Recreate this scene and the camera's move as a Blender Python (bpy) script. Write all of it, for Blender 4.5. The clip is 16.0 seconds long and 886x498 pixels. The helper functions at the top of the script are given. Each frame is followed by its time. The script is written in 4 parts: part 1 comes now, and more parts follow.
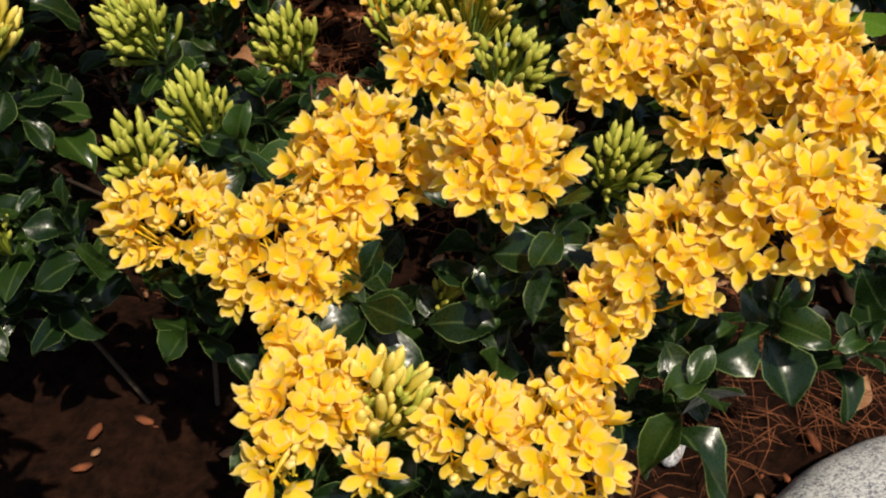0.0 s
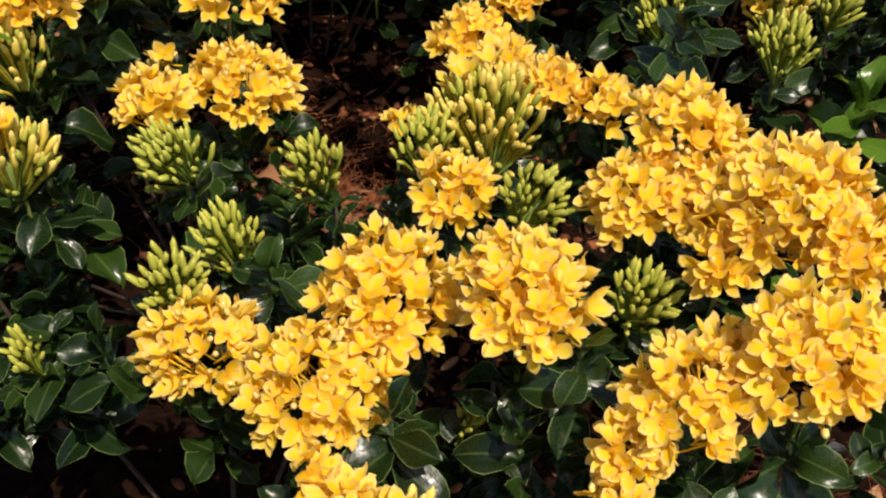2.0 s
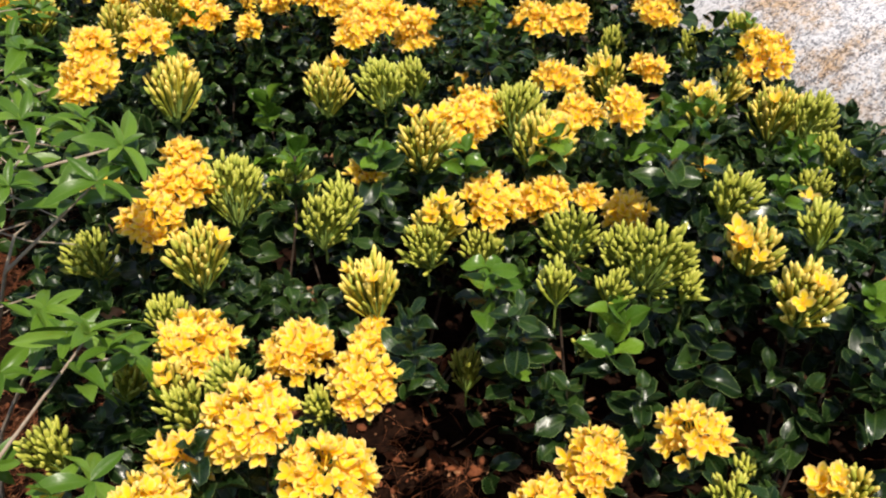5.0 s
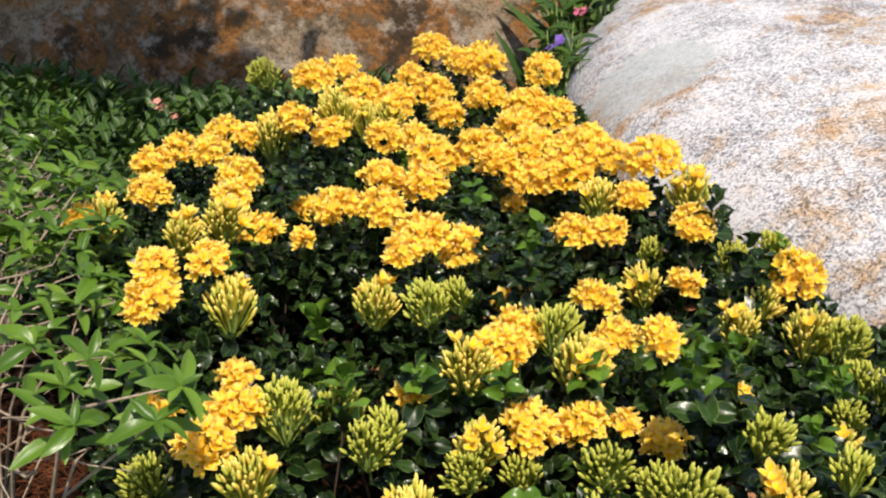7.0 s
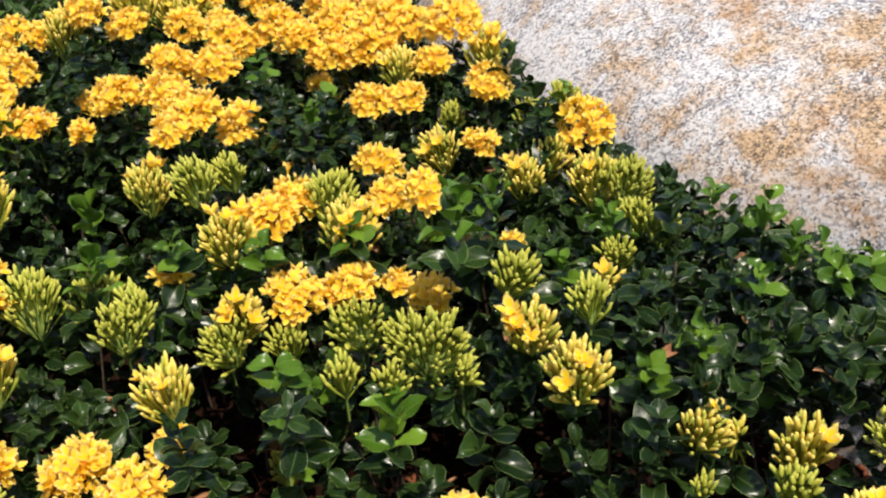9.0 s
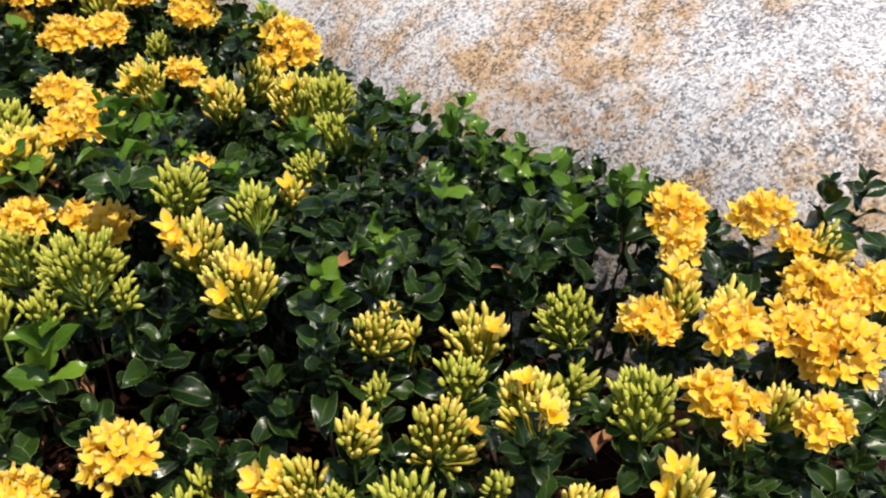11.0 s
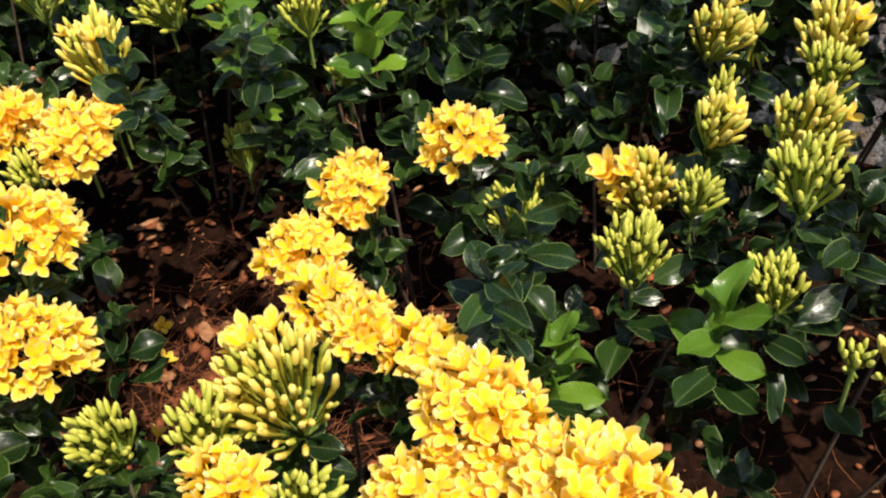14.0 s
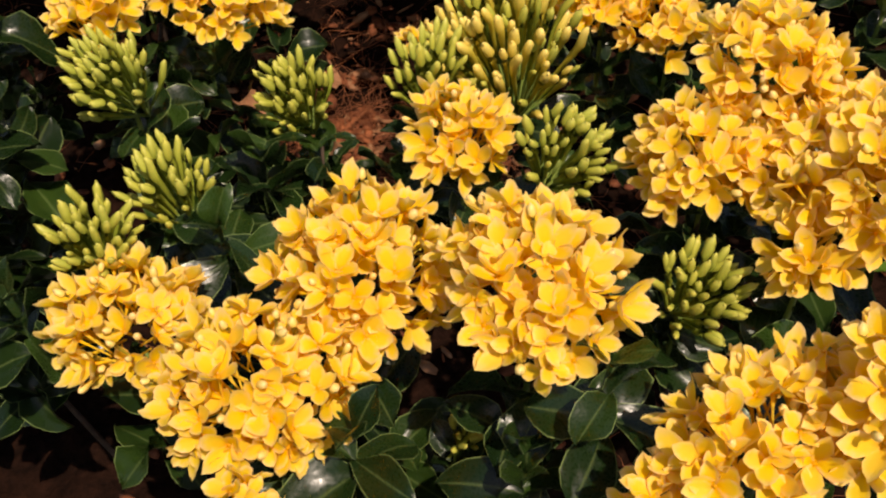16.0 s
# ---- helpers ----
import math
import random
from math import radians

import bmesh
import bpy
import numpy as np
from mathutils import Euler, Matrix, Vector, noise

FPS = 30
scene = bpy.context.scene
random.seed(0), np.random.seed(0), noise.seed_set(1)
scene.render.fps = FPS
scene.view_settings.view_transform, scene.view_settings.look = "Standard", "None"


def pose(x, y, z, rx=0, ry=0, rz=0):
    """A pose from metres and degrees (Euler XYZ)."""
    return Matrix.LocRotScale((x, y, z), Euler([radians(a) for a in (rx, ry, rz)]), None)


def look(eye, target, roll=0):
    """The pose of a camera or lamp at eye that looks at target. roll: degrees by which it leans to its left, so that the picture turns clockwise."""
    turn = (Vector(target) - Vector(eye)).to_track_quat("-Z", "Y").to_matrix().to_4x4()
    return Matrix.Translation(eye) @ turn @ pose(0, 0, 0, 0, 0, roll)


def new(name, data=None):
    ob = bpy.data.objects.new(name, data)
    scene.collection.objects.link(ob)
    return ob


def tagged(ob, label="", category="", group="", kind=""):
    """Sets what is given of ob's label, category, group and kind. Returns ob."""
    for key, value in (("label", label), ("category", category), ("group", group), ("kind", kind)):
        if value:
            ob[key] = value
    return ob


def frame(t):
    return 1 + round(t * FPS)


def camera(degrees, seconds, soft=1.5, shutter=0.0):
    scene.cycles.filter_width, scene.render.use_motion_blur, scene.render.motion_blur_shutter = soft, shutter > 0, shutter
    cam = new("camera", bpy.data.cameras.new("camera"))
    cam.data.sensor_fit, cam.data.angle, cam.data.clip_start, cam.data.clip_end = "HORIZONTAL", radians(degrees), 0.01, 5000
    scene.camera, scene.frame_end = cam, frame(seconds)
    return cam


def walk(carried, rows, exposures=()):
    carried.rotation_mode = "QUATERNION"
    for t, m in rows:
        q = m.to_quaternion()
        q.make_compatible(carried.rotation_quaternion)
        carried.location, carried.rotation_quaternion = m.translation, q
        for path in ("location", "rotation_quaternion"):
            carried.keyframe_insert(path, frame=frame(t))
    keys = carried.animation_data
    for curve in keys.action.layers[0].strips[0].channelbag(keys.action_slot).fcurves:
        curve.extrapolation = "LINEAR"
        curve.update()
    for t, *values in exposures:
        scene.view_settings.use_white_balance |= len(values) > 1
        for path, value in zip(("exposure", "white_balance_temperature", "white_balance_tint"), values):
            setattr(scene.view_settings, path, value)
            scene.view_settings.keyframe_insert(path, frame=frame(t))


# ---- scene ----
cam = camera(46.87, 16.0, soft=2.15)
PATH = [
    (0.0, -0.0065, 0.0473, 0.8250, 42.53, -0.41, -0.68),
    (0.5, -0.0008, 0.0511, 0.8331, 43.65, -0.25, -1.85),
    (1.0, 0.0059, 0.0501, 0.8449, 45.17, -0.17, -2.66),
    (1.5, -0.0018, 0.0556, 0.8499, 45.88, -0.30, -2.10),
    (2.0, -0.0218, 0.0617, 0.8658, 46.30, -0.63, -0.43),
    (2.5, -0.0373, 0.0676, 0.9005, 48.60, -0.28, 1.29),
    (3.0, -0.0377, 0.0825, 0.9328, 49.39, 0.47, 1.86),
    (3.5, -0.0325, 0.1051, 0.9587, 50.72, 0.35, 3.05),
    (4.0, -0.0339, 0.1338, 1.0029, 51.44, -0.17, 4.22),
    (4.5, -0.0244, 0.1587, 1.0696, 53.78, -0.07, 5.33),
    (5.0, -0.0118, 0.1842, 1.1201, 55.50, -0.12, 6.25),
    (5.2, -0.0053, 0.2026, 1.1476, 56.22, 0.11, 6.43),
    (7.3, -0.0069, 0.1887, 1.2321, 63.98, 0.61, 9.03),
    (7.5, -0.0034, 0.1907, 1.2284, 64.00, 0.68, 9.03),
    (8.0, 0.0581, 0.2017, 1.2042, 62.71, 1.07, 7.12),
    (8.5, 0.1182, 0.2052, 1.1655, 60.96, 1.61, 4.72),
    (9.0, 0.1996, 0.2296, 1.1356, 58.85, 3.17, 2.96),
    (9.5, 0.2628, 0.2310, 1.1149, 58.25, 2.52, -0.57),
    (10.0, 0.3191, 0.2321, 1.0907, 57.25, 1.84, -4.07),
    (10.2, 0.3337, 0.2354, 1.0810, 56.91, 1.64, -5.27),
    (12.3, 0.3491, 0.2298, 1.0071, 56.68, 0.39, -8.68),
    (12.5, 0.3330, 0.2284, 0.9976, 56.05, -0.07, -8.42),
    (13.0, 0.2547, 0.2256, 0.9828, 54.11, 0.52, -6.52),
    (13.5, 0.1922, 0.2194, 0.9365, 51.30, 1.86, -4.36),
    (14.0, 0.1308, 0.2141, 0.9078, 49.29, 3.33, -2.39),
    (14.5, 0.0701, 0.2027, 0.8738, 46.93, 3.56, 0.25),
    (15.0, 0.0505, 0.1873, 0.8442, 46.24, 2.62, 0.91),
    (15.5, 0.0388, 0.1823, 0.7994, 43.91, 1.41, 2.27),
    (16.0, 0.0090, 0.1836, 0.7752, 42.07, -0.06, 3.58),
]
walk(cam, [(t, pose(x, y, z, rx, ry, rz)) for t, x, y, z, rx, ry, rz in PATH],
     exposures=[(0.0, -0.08, 7200, 10), (2.0, 0.02, 7200, 14), (3.5, 0.04, 7400, 13), (4.5, 0.20, 7100, 13), (5.0, 0.30, 6900, 11), (7.5, 0.31, 7000, 11), (9.0, 0.26, 6950, 10), (10.2, 0.20, 6950, 10), (12.5, 0.18, 6950, 11), (13.0, 0.26, 7050, 13), (13.5, 0.52, 7050, 12), (14.0, 0.54, 7050, 12), (14.5, 0.33, 7550, 20), (15.0, 0.05, 7750, 26), (15.5, -0.20, 8000, 24), (16.0, -0.12, 7800, 21)])

# ---- light ----
SUN_ELEV, SUN_AZIM = 64.0, 148.0      # degrees; azimuth clockwise from +y
world = bpy.data.worlds.new("sky")
world.use_nodes = True
scene.world = world
sky = world.node_tree.nodes.new("ShaderNodeTexSky")
sky.sky_type, sky.sun_disc = "NISHITA", False
sky.sun_elevation, sky.sun_rotation = radians(SUN_ELEV), radians(SUN_AZIM)
world.node_tree.links.new(sky.outputs[0], world.node_tree.nodes["Background"].inputs[0])
world.node_tree.nodes["Background"].inputs[1].default_value = 0.15
sun = new("sun", bpy.data.lights.new("sun", "SUN"))
sun.data.energy, sun.data.angle, sun.data.color = 4.9, radians(0.53), (1.0, 0.95, 0.86)
se, sa = radians(SUN_ELEV), radians(SUN_AZIM)
SUN_WAY = Vector((math.sin(sa) * math.cos(se), math.cos(sa) * math.cos(se), math.sin(se)))
sun.matrix_world = look(SUN_WAY * 10, (0, 0, 0))

# ---- materials ----


def material(name, rough=0.6, spec=0.5):
    m = bpy.data.materials.new(name)
    m.use_nodes = True
    b = m.node_tree.nodes["Principled BSDF"]
    b.inputs["Roughness"].default_value = rough
    b.inputs["Specular IOR Level"].default_value = spec
    return m, m.node_tree.nodes, m.node_tree.links, b


def ramp(nodes, links, fac, stops):
    r = nodes.new("ShaderNodeValToRGB")
    el = r.color_ramp.elements
    while len(el) < len(stops):
        el.new(0.5)
    for e, (p, c) in zip(el, stops):
        e.position, e.color = p, (*c, 1)
    links.new(fac, r.inputs[0])
    return r.outputs[0]


def noise_node(nodes, links, vec, scale, detail=4.0, rough=0.55):
    n = nodes.new("ShaderNodeTexNoise")
    n.inputs["Scale"].default_value, n.inputs["Detail"].default_value = scale, detail
    n.inputs["Roughness"].default_value = rough
    if vec is not None:
        links.new(vec, n.inputs["Vector"])
    return n.outputs["Fac"]


def arith(nodes, links, op, a, b=None):
    n = nodes.new("ShaderNodeMath")
    n.operation = op
    for k, v in enumerate((a, b)):
        if v is None:
            continue
        if isinstance(v, (int, float)):
            n.inputs[k].default_value = v
        else:
            links.new(v, n.inputs[k])
    return n.outputs[0]


def mix(nodes, links, fac, a, b, kind="MIX"):
    n = nodes.new("ShaderNodeMix")
    n.data_type, n.blend_type = "RGBA", kind
    for k, v in ((0, fac), (6, a), (7, b)):
        if isinstance(v, (int, float)):
            n.inputs[k].default_value = v
        elif isinstance(v, tuple):
            n.inputs[k].default_value = (*v, 1)
        else:
            links.new(v, n.inputs[k])
    return n.outputs[2]


def bump(nodes, links, bsdf, height, strength, dist):
    n = nodes.new("ShaderNodeBump")
    n.inputs["Strength"].default_value, n.inputs["Distance"].default_value = strength, dist
    links.new(height, n.inputs["Height"])
    links.new(n.outputs[0], bsdf.inputs["Normal"])


def any_random(nodes, links):
    """A number of its own for each piece, be it an object or an island of a joined mesh."""
    a = nodes.new("ShaderNodeObjectInfo").outputs["Random"]
    b = nodes.new("ShaderNodeNewGeometry").outputs["Random Per Island"]
    return arith(nodes, links, "FRACT", arith(nodes, links, "ADD", a, b))


def uv_parts(nodes, links):
    tc = nodes.new("ShaderNodeTexCoord")
    s = nodes.new("ShaderNodeSeparateXYZ")
    links.new(tc.outputs["UV"], s.inputs[0])
    return tc, s.outputs[0], s.outputs[1]


def through_light(m, nodes, links, bsdf, color, share):
    """Thin tissue: part of the light goes through."""
    t = nodes.new("ShaderNodeBsdfTranslucent")
    links.new(color, t.inputs["Color"])
    x = nodes.new("ShaderNodeMixShader")
    x.inputs[0].default_value = share
    links.new(bsdf.outputs[0], x.inputs[1])
    links.new(t.outputs[0], x.inputs[2])
    links.new(x.outputs[0], nodes["Material Output"].inputs[0])


def petal_material():
    m, n, l, b = material("petal", 0.55, 0.25)
    tc, u, v = uv_parts(n, l)
    rnd = any_random(n, l)
    base = ramp(n, l, v, [(0.0, (0.60, 0.24, 0.004)), (0.09, (0.86, 0.48, 0.006)), (0.28, (0.97, 0.64, 0.011)), (0.72, (0.98, 0.715, 0.036)), (1.0, (0.98, 0.75, 0.34))])
    edge = arith(n, l, "ABSOLUTE", arith(n, l, "SUBTRACT", u, 0.5))
    rim = ramp(n, l, edge, [(0.24, (0, 0, 0)), (0.42, (0.62, 0.62, 0.62)), (0.5, (1, 1, 1))])
    patchy = ramp(n, l, noise_node(n, l, tc.outputs["Object"], 190.0, 3.0), [(0.38, (0.2, 0.2, 0.2)), (0.60, (1, 1, 1))])
    c = mix(n, l, arith(n, l, "MULTIPLY", rim, patchy), base, (0.98, 0.71, 0.43))
    pale = ramp(n, l, rnd, [(0.0, (0.0, 0.0, 0.0)), (0.55, (0.05, 0.05, 0.05)), (1.0, (0.42, 0.42, 0.42))])
    c = mix(n, l, pale, c, (0.98, 0.755, 0.13))
    heart = ramp(n, l, arith(n, l, "ADD", arith(n, l, "MULTIPLY", edge, 1.6), v), [(0.10, (0.7, 0.7, 0.7)), (0.36, (0, 0, 0))])
    c = mix(n, l, heart, c, (0.86, 0.42, 0.005))
    fine = noise_node(n, l, tc.outputs["UV"], 7.0, 5.0)
    c = mix(n, l, arith(n, l, "MULTIPLY", fine, 0.18), c, (0.84, 0.48, 0.012))
    l.new(c, b.inputs["Base Color"])
    bump(n, l, b, noise_node(n, l, tc.outputs["UV"], 14.0, 3.0), 0.25, 0.0006)
    through_light(m, n, l, b, c, 0.42)
    return m


def bud_material(name, low, mid, tip):
    m, n, l, b = material(name, 0.42, 0.35)
    tc, u, v = uv_parts(n, l)
    rnd = any_random(n, l)
    c = ramp(n, l, v, [(0.0, low), (0.5, mid), (1.0, tip)])
    c = mix(n, l, arith(n, l, "MULTIPLY", rnd, 0.28), c, (0.56, 0.46, 0.05))
    spot = noise_node(n, l, tc.outputs["Object"], 420.0, 2.0)
    c = mix(n, l, arith(n, l, "MULTIPLY", spot, 0.3), c, (0.16, 0.20, 0.015))
    l.new(c, b.inputs["Base Color"])
    return m


def leaf_material(name, dark, mid, light, rough=0.3, share=0.12, vein=(0.22, 0.30, 0.10), spec=0.30):
    m, n, l, b = material(name, rough, spec)
    tc, u, v = uv_parts(n, l)
    rnd = any_random(n, l)
    c = ramp(n, l, rnd, [(0.0, dark), (0.6, mid), (1.0, light)])
    blot = noise_node(n, l, tc.outputs["Object"], 60.0, 4.0)
    c = mix(n, l, arith(n, l, "MULTIPLY", blot, 0.55), c, dark)
    off = arith(n, l, "ABSOLUTE", arith(n, l, "SUBTRACT", u, 0.5))
    rib = ramp(n, l, off, [(0.0, (0.22, 0.22, 0.22)), (0.025, (0.08, 0.08, 0.08)), (0.05, (0.0, 0.0, 0.0)), (0.465, (0.0, 0.0, 0.0)), (0.495, (0.65, 0.65, 0.65))])
    c = mix(n, l, rib, c, vein)
    l.new(c, b.inputs["Base Color"])
    # a slightly puckered blade
    pucker = noise_node(n, l, tc.outputs["UV"], 3.5, 2.0)
    bump(n, l, b, pucker, 0.25, 0.0025)
    dust = noise_node(n, l, tc.outputs["Object"], 25.0, 3.0)
    l.new(ramp(n, l, dust, [(0.3, (rough * 0.8,) * 3), (0.75, (rough * 1.6,) * 3)]), b.inputs["Roughness"])
    through_light(m, n, l, b, c, share)
    return m


def plain_material(name, c1, c2, scale, rough=0.8, depth=0.001, detail=5.0, spec=0.3):
    m, n, l, b = material(name, rough, spec)
    tc = n.new("ShaderNodeTexCoord")
    f = noise_node(n, l, tc.outputs["Object"], scale, detail)
    rnd = any_random(n, l)
    c = ramp(n, l, f, [(0.3, c1), (0.7, c2)])
    c = mix(n, l, arith(n, l, "MULTIPLY", rnd, 0.5), c, c1)
    l.new(c, b.inputs["Base Color"])
    bump(n, l, b, f, 0.6, depth)
    return m


def granite_material(name, pale, stain, stain_low, stain_high, grain=150.0, patch=None):
    m, n, l, b = material(name, 0.78, 0.35)
    tc = n.new("ShaderNodeTexCoord")
    place = n.new("ShaderNodeMapping")
    place.inputs["Location"].default_value = (1.61, 0.58, 0.0)
    l.new(tc.outputs["Object"], place.inputs["Vector"])
    o = place.outputs[0]
    vor = n.new("ShaderNodeTexVoronoi")
    vor.inputs["Scale"].default_value = grain
    l.new(o, vor.inputs["Vector"])
    cell = n.new("ShaderNodeSeparateColor")
    l.new(vor.outputs["Color"], cell.inputs[0])
    clump = noise_node(n, l, o, grain * 0.22, 5.0, 0.7)
    wide = noise_node(n, l, o, 7.0, 4.0)
    key = arith(n, l, "ADD", arith(n, l, "MULTIPLY", cell.outputs[0], 0.42), arith(n, l, "MULTIPLY", clump, 0.70))
    key = arith(n, l, "ADD", key, arith(n, l, "MULTIPLY", arith(n, l, "SUBTRACT", wide, 0.50), 0.46))
    c = ramp(n, l, key, [(0.34, (0.12, 0.12, 0.135)), (0.46, (0.29, 0.29, 0.31)), (0.57, tuple(0.70 * k for k in pale)), (0.68, pale), (0.9, tuple(0.88 * k for k in pale))])
    big = noise_node(n, l, o, 2.3, 7.0, 0.66)
    mid = noise_node(n, l, o, 16.0, 6.0, 0.66)
    rust = arith(n, l, "ADD", arith(n, l, "ADD", arith(n, l, "MULTIPLY", big, 0.62), arith(n, l, "MULTIPLY", mid, 0.36)), arith(n, l, "MULTIPLY", cell.outputs[1], 0.04))
    amount = ramp(n, l, rust, [(stain_low, (0, 0, 0)), (stain_high, (0.95, 0.95, 0.95))])
    c = mix(n, l, amount, c, stain, "MULTIPLY")
    brown = noise_node(n, l, o, 5.5, 8.0, 0.7)
    c = mix(n, l, arith(n, l, "MULTIPLY", amount, ramp(n, l, brown, [(0.50, (0, 0, 0)), (0.62, (0.8, 0.8, 0.8))])), c, (0.66, 0.45, 0.30), "MULTIPLY")
    grey = noise_node(n, l, o, 1.9, 4.0)
    c = mix(n, l, ramp(n, l, grey, [(0.52, (0, 0, 0)), (0.62, (0.45, 0.45, 0.45))]), c, (0.62, 0.65, 0.68), "MULTIPLY")
    if patch:      # a smooth grey cement-like patch
        d = n.new("ShaderNodeVectorMath")
        d.operation = "DISTANCE"
        l.new(o, d.inputs[0])
        d.inputs[1].default_value = patch[:3]
        edge = arith(n, l, "ADD", d.outputs["Value"], arith(n, l, "MULTIPLY", mid, 0.16))
        film = ramp(n, l, edge, [(patch[3] - 0.02, (0.72, 0.72, 0.72)), (patch[3] + 0.012, (0, 0, 0))])
        c = mix(n, l, film, c, mix(n, l, clump, (0.22, 0.24, 0.24), (0.46, 0.48, 0.48)))
    l.new(c, b.inputs["Base Color"])
    bump(n, l, b, arith(n, l, "ADD", key, arith(n, l, "MULTIPLY", mid, 1.5)), 0.45, 0.004)
    return m


def stained_rock_material():
    m, n, l, b = material("stained_rock", 0.8, 0.3)
    tc = n.new("ShaderNodeTexCoord")
    o = tc.outputs["Object"]
    warp = n.new("ShaderNodeMapping")
    warp.inputs["Scale"].default_value = (1.5, 1.5, 1.7)
    warp.inputs["Rotation"].default_value = (0.0, -0.6, 0.0)
    l.new(o, warp.inputs["Vector"])
    o = warp.outputs[0]
    big = noise_node(n, l, o, 2.2, 12.0, 0.68)
    c = ramp(n, l, big, [(0.30, (0.022, 0.015, 0.009)), (0.41, (0.075, 0.042, 0.018)), (0.47, (0.36, 0.145, 0.032)), (0.53, (0.15, 0.10, 0.055)), (0.59, (0.38, 0.28, 0.18)), (0.68, (0.36, 0.16, 0.04))])
    fine = noise_node(n, l, o, 34.0, 9.0, 0.8)
    c = mix(n, l, ramp(n, l, fine, [(0.40, (0.8, 0.8, 0.8)), (0.51, (0, 0, 0))]), c, (0.075, 0.05, 0.026))
    pale = noise_node(n, l, o, 7.0, 12.0, 0.78)
    c = mix(n, l, ramp(n, l, pale, [(0.51, (0, 0, 0)), (0.62, (0.8, 0.8, 0.8))]), c, (0.52, 0.43, 0.34))
    l.new(c, b.inputs["Base Color"])
    bump(n, l, b, arith(n, l, "ADD", big, arith(n, l, "MULTIPLY", fine, 0.5)), 0.9, 0.05)
    return m


PETAL = petal_material()
BUD_GREEN = bud_material("green_bud", (0.16, 0.24, 0.028), (0.33, 0.39, 0.048), (0.56, 0.53, 0.11))
BUD_GOLD = bud_material("golden_bud", (0.48, 0.44, 0.05), (0.76, 0.58, 0.07), (0.92, 0.68, 0.20))
BUD_PALE = bud_material("pale_bud", (0.56, 0.40, 0.03), (0.86, 0.57, 0.09), (0.94, 0.66, 0.30))
LEAF = leaf_material("dark_leaf", (0.0055, 0.0155, 0.0038), (0.0115, 0.028, 0.0055), (0.028, 0.060, 0.009), 0.26, 0.07)
YOUNG = leaf_material("young_leaf", (0.045, 0.105, 0.010), (0.085, 0.175, 0.016), (0.155, 0.27, 0.026), 0.24, 0.25)
LANCE = leaf_material("lance_leaf", (0.050, 0.115, 0.010), (0.10, 0.195, 0.018), (0.175, 0.29, 0.034), 0.30, 0.28, spec=0.35)
COVER = leaf_material("cover_leaf", (0.018, 0.046, 0.007), (0.039, 0.088, 0.011), (0.080, 0.152, 0.018), 0.40, 0.2)
STEM = plain_material("green_stem", (0.10, 0.16, 0.03), (0.20, 0.24, 0.05), 90.0, 0.6)
WOOD = plain_material("bark", (0.035, 0.022, 0.015), (0.09, 0.06, 0.04), 120.0, 0.85)
TWIG = plain_material("pale_bark", (0.22, 0.16, 0.11), (0.42, 0.34, 0.26), 140.0, 0.85)
# dark soil, lowered further in colour to stand in for shade not cast
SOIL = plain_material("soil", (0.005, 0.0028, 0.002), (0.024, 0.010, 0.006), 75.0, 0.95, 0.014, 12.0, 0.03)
NEEDLE = plain_material("pine_straw", (0.12, 0.034, 0.012), (0.38, 0.13, 0.048), 30.0, 0.7, 0.0005)
DRY = plain_material("dry_leaf", (0.20, 0.08, 0.035), (0.42, 0.22, 0.11), 50.0, 0.75)
CRUMB = plain_material("bark_crumb", (0.09, 0.024, 0.009), (0.34, 0.105, 0.038), 60.0, 0.85)
GREY_PLASTIC = plain_material("grey_plastic", (0.16, 0.16, 0.17), (0.24, 0.24, 0.25), 40.0, 0.5, 0.0004)
PEBBLE = granite_material("pebble_stone", (0.62, 0.62, 0.60), (0.8, 0.7, 0.6), 0.58, 0.75, 600.0)
GRANITE = granite_material("granite", (0.61, 0.595, 0.61), (0.84, 0.57, 0.32), 0.495, 0.585, 270.0, (-1.785, -0.440, 0.485, 0.255))
BROWN_ROCK = stained_rock_material()
PINK = plain_material("pink_petal", (0.42, 0.15, 0.12), (0.55, 0.26, 0.20), 60.0, 0.6)
MAGENTA = plain_material("magenta_petal", (0.36, 0.06, 0.12), (0.55, 0.14, 0.22), 60.0, 0.6)
VIOLET = plain_material("violet_petal", (0.10, 0.05, 0.26), (0.20, 0.10, 0.42), 60.0, 0.6)

# ---- mesh helpers ----


def link_mesh(name, me, parent=None, world_matrix=None, label="", kind=""):
    ob = new(name, me)
    if parent is not None:
        ob.parent = parent
        base = BASE.get(parent.name, Matrix.Identity(4))
        w = world_matrix if world_matrix is not None else Matrix.Identity(4)
        ob.matrix_basis = base.inverted() @ w
        BASE[ob.name] = w
    elif world_matrix is not None:
        ob.matrix_basis = world_matrix
        BASE[ob.name] = world_matrix
    return tagged(ob, label=label, kind=kind)


BASE = {}      # world poses, kept as objects are made


def part(name, bm, material_, parent, label="", kind="", smooth=True):
    me = bpy.data.meshes.new(name)
    bm.to_mesh(me)
    bm.free()
    me.materials.append(material_)
    if smooth:
        me.shade_smooth()
    return link_mesh(name, me, parent, None, label, kind)


def empty(name, place):
    e = new(name)
    e.empty_display_size = 0.05
    e.matrix_basis = Matrix.Translation(place)
    BASE[e.name] = Matrix.Translation(place)
    return e


